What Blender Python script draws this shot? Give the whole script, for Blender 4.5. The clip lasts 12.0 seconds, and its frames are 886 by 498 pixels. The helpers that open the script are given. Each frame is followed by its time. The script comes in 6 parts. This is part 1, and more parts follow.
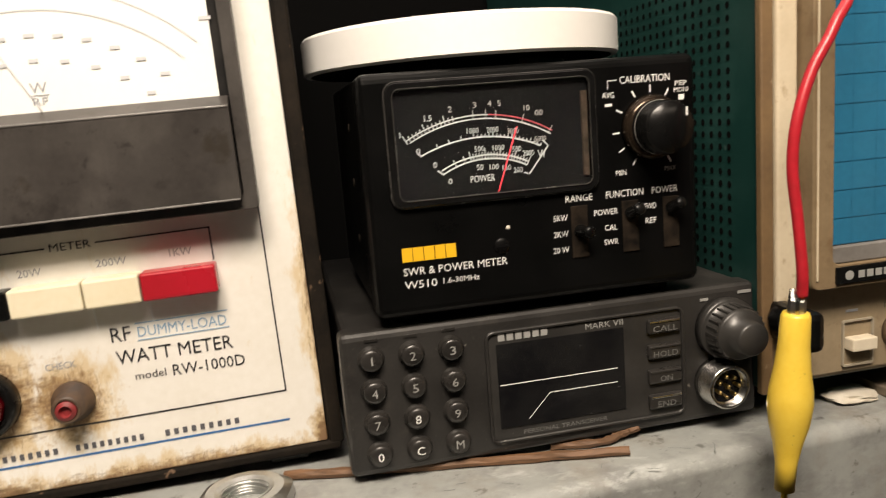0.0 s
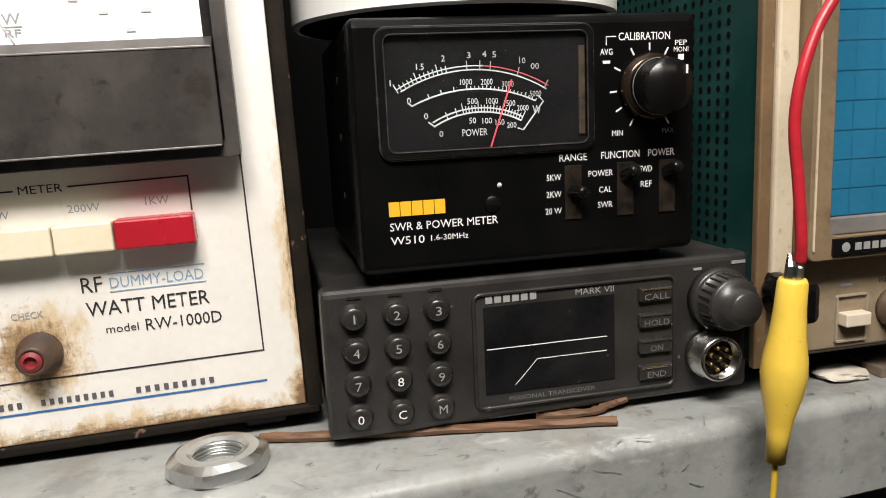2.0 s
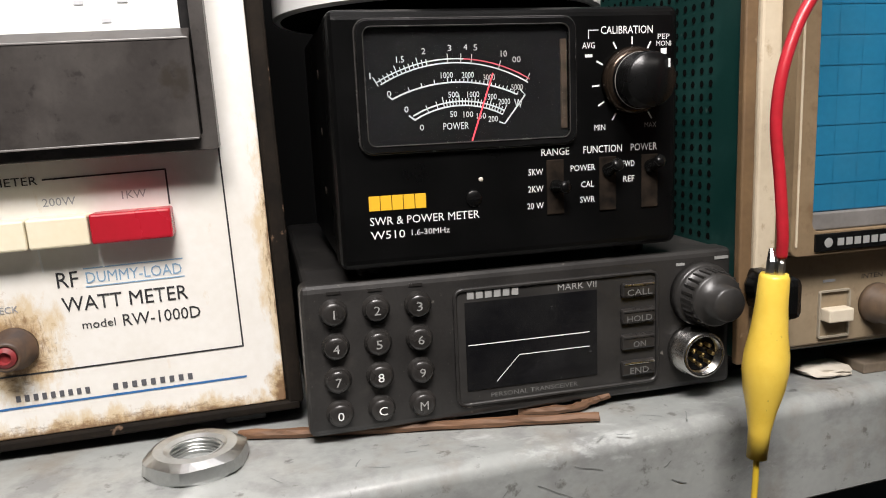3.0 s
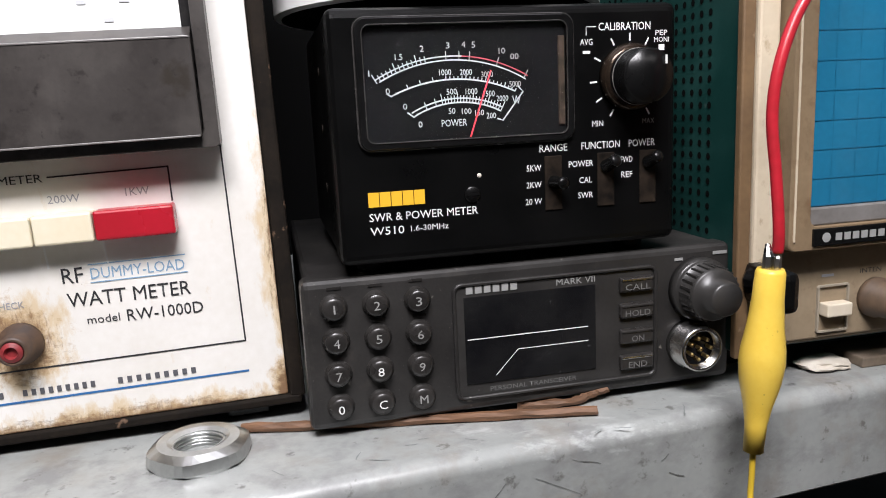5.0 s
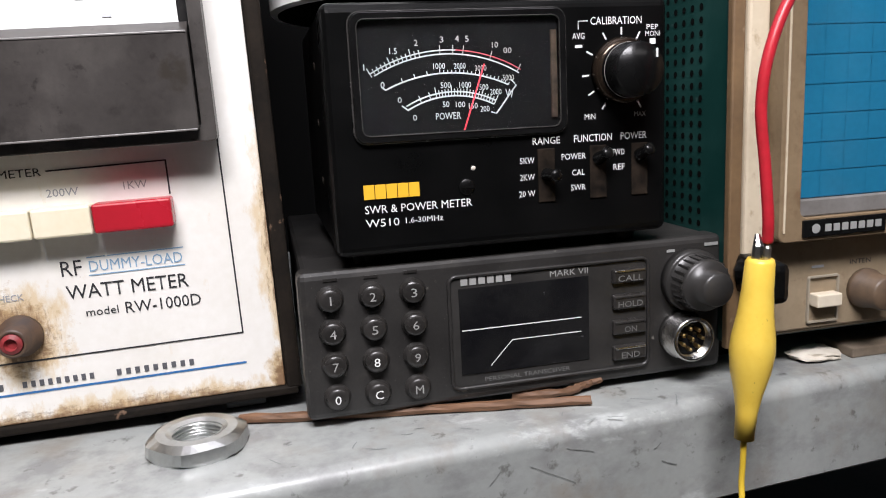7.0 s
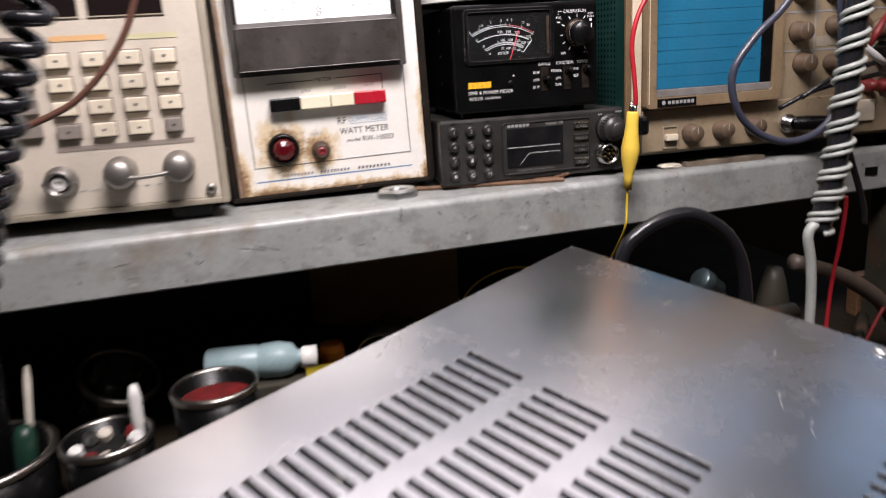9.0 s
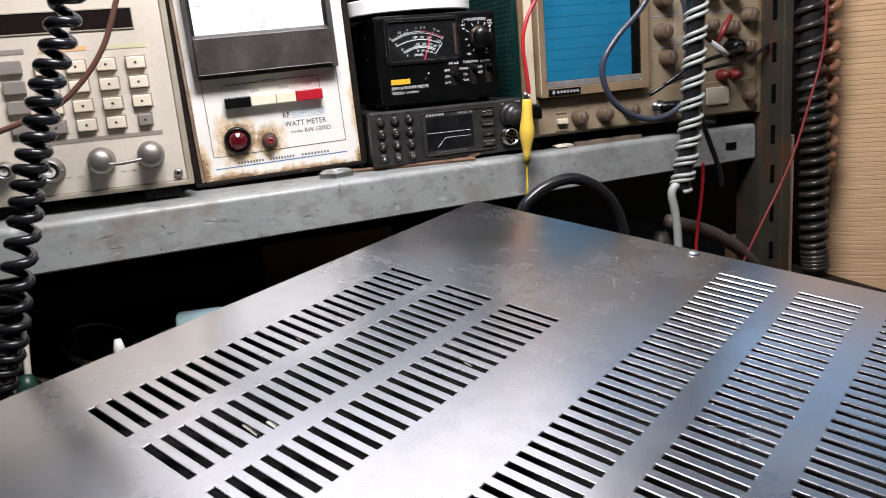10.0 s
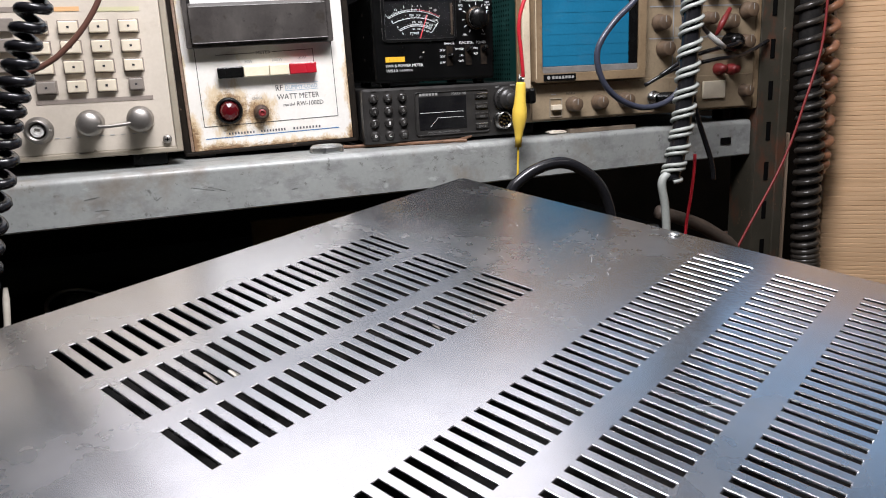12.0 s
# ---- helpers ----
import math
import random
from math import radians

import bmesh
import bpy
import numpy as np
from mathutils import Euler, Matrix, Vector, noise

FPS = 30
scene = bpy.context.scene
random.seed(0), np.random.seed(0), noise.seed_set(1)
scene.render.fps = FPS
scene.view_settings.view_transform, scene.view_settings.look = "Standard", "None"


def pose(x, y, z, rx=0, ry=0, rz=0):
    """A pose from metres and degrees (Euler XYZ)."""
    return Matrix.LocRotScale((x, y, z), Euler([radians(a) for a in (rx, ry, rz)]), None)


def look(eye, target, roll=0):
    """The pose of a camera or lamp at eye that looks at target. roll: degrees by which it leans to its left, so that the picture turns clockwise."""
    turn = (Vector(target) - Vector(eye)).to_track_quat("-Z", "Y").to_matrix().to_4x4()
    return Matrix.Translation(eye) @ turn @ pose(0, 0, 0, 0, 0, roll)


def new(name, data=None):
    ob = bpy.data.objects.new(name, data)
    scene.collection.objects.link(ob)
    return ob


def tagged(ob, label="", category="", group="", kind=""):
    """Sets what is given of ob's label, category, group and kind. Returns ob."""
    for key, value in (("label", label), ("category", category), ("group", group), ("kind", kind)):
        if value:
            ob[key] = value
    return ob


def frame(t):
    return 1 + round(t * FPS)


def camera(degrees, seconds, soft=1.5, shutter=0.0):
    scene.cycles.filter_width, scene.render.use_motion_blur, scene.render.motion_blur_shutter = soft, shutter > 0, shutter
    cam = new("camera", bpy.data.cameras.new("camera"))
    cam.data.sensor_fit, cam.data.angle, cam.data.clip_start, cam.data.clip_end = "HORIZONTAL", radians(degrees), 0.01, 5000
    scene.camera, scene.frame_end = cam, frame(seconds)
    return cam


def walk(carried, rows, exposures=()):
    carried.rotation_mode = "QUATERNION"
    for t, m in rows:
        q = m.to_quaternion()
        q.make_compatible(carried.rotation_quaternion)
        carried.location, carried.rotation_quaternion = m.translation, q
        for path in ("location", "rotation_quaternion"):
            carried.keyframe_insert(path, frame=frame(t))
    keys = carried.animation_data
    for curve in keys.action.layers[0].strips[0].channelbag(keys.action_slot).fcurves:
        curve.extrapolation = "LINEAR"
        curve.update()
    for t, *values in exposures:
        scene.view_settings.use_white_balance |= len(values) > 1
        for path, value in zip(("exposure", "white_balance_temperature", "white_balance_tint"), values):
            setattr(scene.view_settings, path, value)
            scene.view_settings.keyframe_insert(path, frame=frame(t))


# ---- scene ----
LENS = 61.0
cam = camera(LENS, 12.0, soft=1.0, shutter=0.5)
# seconds, eye (metres), yaw to the left of +y, pitch, roll (degrees)
ROWS = [
    (0, -0.0229, -0.2640, 1.2337, -11.33, -9.95, -4.59),
    (0.5, -0.0303, -0.2620, 1.2260, -10.88, -10.11, -3.20),
    (1, -0.0233, -0.2587, 1.2247, -11.71, -10.38, -3.86),
    (1.5, -0.0240, -0.2579, 1.2211, -11.91, -10.27, -3.13),
    (2, -0.0238, -0.2566, 1.2176, -12.56, -10.15, -2.71),
    (2.5, -0.0207, -0.2563, 1.2182, -12.74, -10.49, -2.95),
    (3, -0.0198, -0.2555, 1.2157, -13.21, -10.28, -2.53),
    (5, -0.0173, -0.2587, 1.2169, -12.58, -10.77, -2.75),
    (5.5, -0.0181, -0.2591, 1.2155, -12.70, -10.67, -2.40),
    (6, -0.0173, -0.2597, 1.2154, -12.53, -10.61, -2.48),
    (6.5, -0.0179, -0.2587, 1.2140, -12.74, -10.58, -2.21),
    (6.7, -0.0172, -0.2593, 1.2158, -12.69, -10.81, -2.56),
    (8.3, -0.0517, -0.4322, 1.2028, -14.05, -10.29, -4.50),
    (8.5, -0.0770, -0.4905, 1.2235, -16.05, -13.43, -3.04),
    (8.7, -0.1093, -0.5318, 1.2204, -16.46, -13.76, -2.33),
    (9, -0.1617, -0.6126, 1.2169, -13.52, -14.85, -3.37),
    (9.3, -0.1834, -0.6796, 1.2079, -13.72, -14.35, -3.66),
    (9.5, -0.1848, -0.7129, 1.2047, -14.71, -14.11, -5.70),
    (10, -0.1843, -0.7444, 1.1970, -17.76, -13.54, -5.02),
    (10.5, -0.1807, -0.7602, 1.1921, -17.77, -13.00, -4.32),
    (11, -0.1787, -0.7656, 1.1895, -17.65, -12.40, -3.74),
    (11.5, -0.1697, -0.7559, 1.1835, -17.11, -14.00, -4.08),
    (12, -0.1726, -0.7514, 1.1776, -17.64, -13.63, -2.59),
]


def eye_pose(x, y, z, yaw, pitch, roll):
    return pose(x, y, z, 0, 0, yaw) @ pose(0, 0, 0, 90 + pitch, 0, 0) @ pose(0, 0, 0, 0, 0, roll)


walk(cam, [(r[0], eye_pose(*r[1:])) for r in ROWS],
     exposures=[(0.0, -0.25, 7700, 13), (1.0, -0.20, 7050, 10), (2.5, -0.12, 6500, 12), (5.5, -0.08, 6000, 15), (6.7, -0.06, 6000, 15),
                (8.5, -0.12, 6300, 18), (9.0, -0.10, 6350, 20), (9.6, -0.03, 6020, 15), (12.0, 0.02, 6000, 14)])

# ---- light ----
world = bpy.data.worlds.new("workshop_air")
scene.world = world
world.use_nodes = True
world.node_tree.nodes["Background"].inputs[0].default_value = (0.75, 0.85, 1.0, 1)
world.node_tree.nodes["Background"].inputs[1].default_value = 0.01


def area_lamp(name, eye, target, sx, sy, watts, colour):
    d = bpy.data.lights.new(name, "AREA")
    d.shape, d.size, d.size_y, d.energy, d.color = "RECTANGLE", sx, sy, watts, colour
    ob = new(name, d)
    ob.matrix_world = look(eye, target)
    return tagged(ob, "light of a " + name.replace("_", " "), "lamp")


area_lamp("bench_lamp_light", (-0.05, -0.43, 1.75), (0.0, 0.0, 1.15), 0.38, 0.18, 12.2, (1.0, 0.955, 0.90))
area_lamp("shelf_tube_light", (0.03, 0.06, 1.80), (0.03, -0.5, 1.05), 0.75, 0.44, 2.1, (1.0, 0.945, 0.93))
# added warm fill lamp, aimed to brighten the wooden board on the right
area_lamp("board_fill_lamp", (0.85, -1.1, 2.3), (0.6, 0.0, 1.2), 1.0, 0.2, 2.6, (1.0, 0.93, 0.84))
# added blue fill, no source seen: tints the cover's right side and the shadows
area_lamp("blue_fill_lamp", (1.0, 0.50, 1.80), (0.1, -0.6, 1.05), 1.6, 0.65, 2.9, (0.46, 0.71, 1.0))

# ---- materials ----


def mat(name, c1, c2=None, scale=40.0, rough=0.5, metal=0.0, bump=0.0, fine=400.0, specks=None, speck_scale=120.0,
        speck_cut=0.66, rough_var=0.12, coat=0.0, vary=0.0, stretch=None, spec=0.5):
    """A surface of two tones at two scales, with fine relief, uneven gloss and, where given, specks of dirt."""
    m = bpy.data.materials.new(name)
    m.use_nodes = True
    n, l = m.node_tree.nodes, m.node_tree.links
    p = n["Principled BSDF"]
    p.inputs["Metallic"].default_value = metal
    p.inputs["Coat Weight"].default_value = coat
    p.inputs["Specular IOR Level"].default_value = spec
    co = n.new("ShaderNodeTexCoord").outputs["Object"]
    if stretch:
        mp = n.new("ShaderNodeMapping")
        mp.inputs["Scale"].default_value = stretch
        l.new(co, mp.inputs["Vector"])
        co = mp.outputs["Vector"]
    big, small = n.new("ShaderNodeTexNoise"), n.new("ShaderNodeTexNoise")
    for t, s, d in ((big, scale, 5), (small, fine, 3)):
        t.inputs["Scale"].default_value, t.inputs["Detail"].default_value = s, d
        l.new(co, t.inputs["Vector"])
    c2 = c2 or tuple(v * 0.8 for v in c1)
    ramp = n.new("ShaderNodeValToRGB")
    ramp.color_ramp.elements[0].position, ramp.color_ramp.elements[1].position = 0.35, 0.68
    ramp.color_ramp.elements[0].color, ramp.color_ramp.elements[1].color = (*c1, 1), (*c2, 1)
    mixn = n.new("ShaderNodeMath")
    mixn.operation = "MULTIPLY_ADD"
    mixn.inputs[1].default_value, mixn.inputs[2].default_value = 0.3, 0.0
    l.new(small.outputs["Fac"], mixn.inputs[0])
    add = n.new("ShaderNodeMath")
    add.operation = "MULTIPLY_ADD"
    add.inputs[1].default_value = 0.7
    l.new(big.outputs["Fac"], add.inputs[0])
    l.new(mixn.outputs[0], add.inputs[2])
    l.new(add.outputs[0], ramp.inputs["Fac"])
    colour = ramp.outputs["Color"]
    if specks:
        sp = n.new("ShaderNodeTexNoise")
        sp.inputs["Scale"].default_value, sp.inputs["Detail"].default_value = speck_scale, 6
        l.new(co, sp.inputs["Vector"])
        sr = n.new("ShaderNodeValToRGB")
        sr.color_ramp.elements[0].position, sr.color_ramp.elements[1].position = speck_cut, speck_cut + 0.05
        l.new(sp.outputs["Fac"], sr.inputs["Fac"])
        mx = n.new("ShaderNodeMix")
        mx.data_type = "RGBA"
        l.new(sr.outputs["Color"], mx.inputs["Factor"])
        l.new(colour, mx.inputs["A"])
        mx.inputs["B"].default_value = (*specks, 1)
        colour = mx.outputs["Result"]
    if vary:
        info, hsv = n.new("ShaderNodeObjectInfo"), n.new("ShaderNodeHueSaturation")
        mr = n.new("ShaderNodeMapRange")
        mr.inputs["To Min"].default_value, mr.inputs["To Max"].default_value = 1 - vary, 1 + vary
        l.new(info.outputs["Random"], mr.inputs["Value"])
        l.new(mr.outputs[0], hsv.inputs["Value"])
        l.new(colour, hsv.inputs["Color"])
        colour = hsv.outputs["Color"]
    l.new(colour, p.inputs["Base Color"])
    rr = n.new("ShaderNodeMapRange")
    rr.inputs["To Min"].default_value, rr.inputs["To Max"].default_value = max(rough - rough_var, 0.03), min(rough + rough_var, 1)
    l.new(big.outputs["Fac"], rr.inputs["Value"])
    l.new(rr.outputs[0], p.inputs["Roughness"])
    if bump:
        b = n.new("ShaderNodeBump")
        b.inputs["Strength"].default_value, b.inputs["Distance"].default_value = bump, 0.0006
        l.new(add.outputs[0], b.inputs["Height"])
        l.new(b.outputs[0], p.inputs["Normal"])
    return m


def grime(m, shade, boxes, cut=0.5, scale=55.0, stretch=(1, 1, 1)):
    """Lays dirt over a material where soft patches (x, z, half width, half height) meet a noise."""
    n, l = m.node_tree.nodes, m.node_tree.links
    p = n["Principled BSDF"]
    under = p.inputs["Base Color"].links[0].from_socket
    tc = n.new("ShaderNodeTexCoord")
    sep = n.new("ShaderNodeSeparateXYZ")
    l.new(tc.outputs["Object"], sep.inputs[0])
    mp = n.new("ShaderNodeMapping")
    mp.inputs["Scale"].default_value = stretch
    l.new(tc.outputs["Object"], mp.inputs["Vector"])
    noi = n.new("ShaderNodeTexNoise")
    noi.inputs["Scale"].default_value, noi.inputs["Detail"].default_value, noi.inputs["Roughness"].default_value = scale, 8, 0.72
    l.new(mp.outputs["Vector"], noi.inputs["Vector"])

    def math(op, a, b=None, c=None):
        k = n.new("ShaderNodeMath")
        k.operation = op
        for i, v in enumerate((a, b, c)):
            if v is None:
                continue
            if isinstance(v, (int, float)):
                k.inputs[i].default_value = v
            else:
                l.new(v, k.inputs[i])
        return k.outputs[0]

    total = None
    for x, z, hw, hh in boxes:
        dx = math("DIVIDE", math("SUBTRACT", sep.outputs["X"], x), hw)
        dz = math("DIVIDE", math("SUBTRACT", sep.outputs["Z"], z), hh)
        r = math("SQRT", math("ADD", math("MULTIPLY", dx, dx), math("MULTIPLY", dz, dz)))
        k = math("MAXIMUM", math("SUBTRACT", 1.0, math("MULTIPLY", r, 0.8)), 0.0)
        total = k if total is None else math("MAXIMUM", total, k)
    f = math("MULTIPLY", math("SUBTRACT", math("ADD", noi.outputs["Fac"], math("MULTIPLY", total, 0.55)), cut + 0.18), 5.0)
    f = math("MINIMUM", math("MAXIMUM", f, 0.0), 0.92)
    mx = n.new("ShaderNodeMix")
    mx.data_type = "RGBA"
    l.new(f, mx.inputs["Factor"])
    l.new(under, mx.inputs["A"])
    mx.inputs["B"].default_value = (*shade, 1)
    l.new(mx.outputs["Result"], p.inputs["Base Color"])
    return m


def smudge(m, shade, scale, cut, width, amount, stretch=(1, 1, 1), rough=0.0, detail=9):
    """Lays uneven stains of one shade over a material, duller there by rough."""
    n, l = m.node_tree.nodes, m.node_tree.links
    p = n["Principled BSDF"]
    under, gloss = p.inputs["Base Color"].links[0].from_socket, p.inputs["Roughness"].links[0].from_socket
    tc, mp, noi, rng, mx = (n.new("ShaderNode" + k) for k in ("TexCoord", "Mapping", "TexNoise", "MapRange", "Mix"))
    mp.inputs["Scale"].default_value, mp.inputs["Location"].default_value = stretch, (scale * 0.013, 1.7, 0.4)
    noi.inputs["Scale"].default_value, noi.inputs["Detail"].default_value, noi.inputs["Roughness"].default_value = scale, detail, 0.66
    for k, v in (("From Min", cut), ("From Max", cut + width), ("To Min", 0.0), ("To Max", amount)):
        rng.inputs[k].default_value = v
    mx.data_type = "RGBA"
    mx.inputs["B"].default_value = (*shade, 1)
    l.new(tc.outputs["Object"], mp.inputs["Vector"])
    l.new(mp.outputs["Vector"], noi.inputs["Vector"])
    l.new(noi.outputs["Fac"], rng.inputs["Value"])
    l.new(rng.outputs[0], mx.inputs["Factor"])
    l.new(under, mx.inputs["A"])
    l.new(mx.outputs["Result"], p.inputs["Base Color"])
    if rough:
        ad = n.new("ShaderNodeMath")
        ad.operation = "MULTIPLY_ADD"
        ad.inputs[1].default_value = rough / amount
        l.new(rng.outputs[0], ad.inputs[0])
        l.new(gloss, ad.inputs[2])
        l.new(ad.outputs[0], p.inputs["Roughness"])
    return m


def plain(name, c, rough=0.5, metal=0.0, emit=None, power=0.0):
    m = bpy.data.materials.new(name)
    m.use_nodes = True
    p = m.node_tree.nodes["Principled BSDF"]
    p.inputs["Base Color"].default_value = (*c, 1)
    p.inputs["Roughness"].default_value, p.inputs["Metallic"].default_value = rough, metal
    if emit:
        p.inputs["Emission Color"].default_value, p.inputs["Emission Strength"].default_value = (*emit, 1), power
    return m


def glass(name, tint=(1, 1, 1), rough=0.02, ior=1.45):
    m = bpy.data.materials.new(name)
    m.use_nodes = True
    p = m.node_tree.nodes["Principled BSDF"]
    p.inputs["Base Color"].default_value = (*tint, 1)
    p.inputs["Transmission Weight"].default_value, p.inputs["Roughness"].default_value = 1.0, rough
    p.inputs["IOR"].default_value = ior
    return m


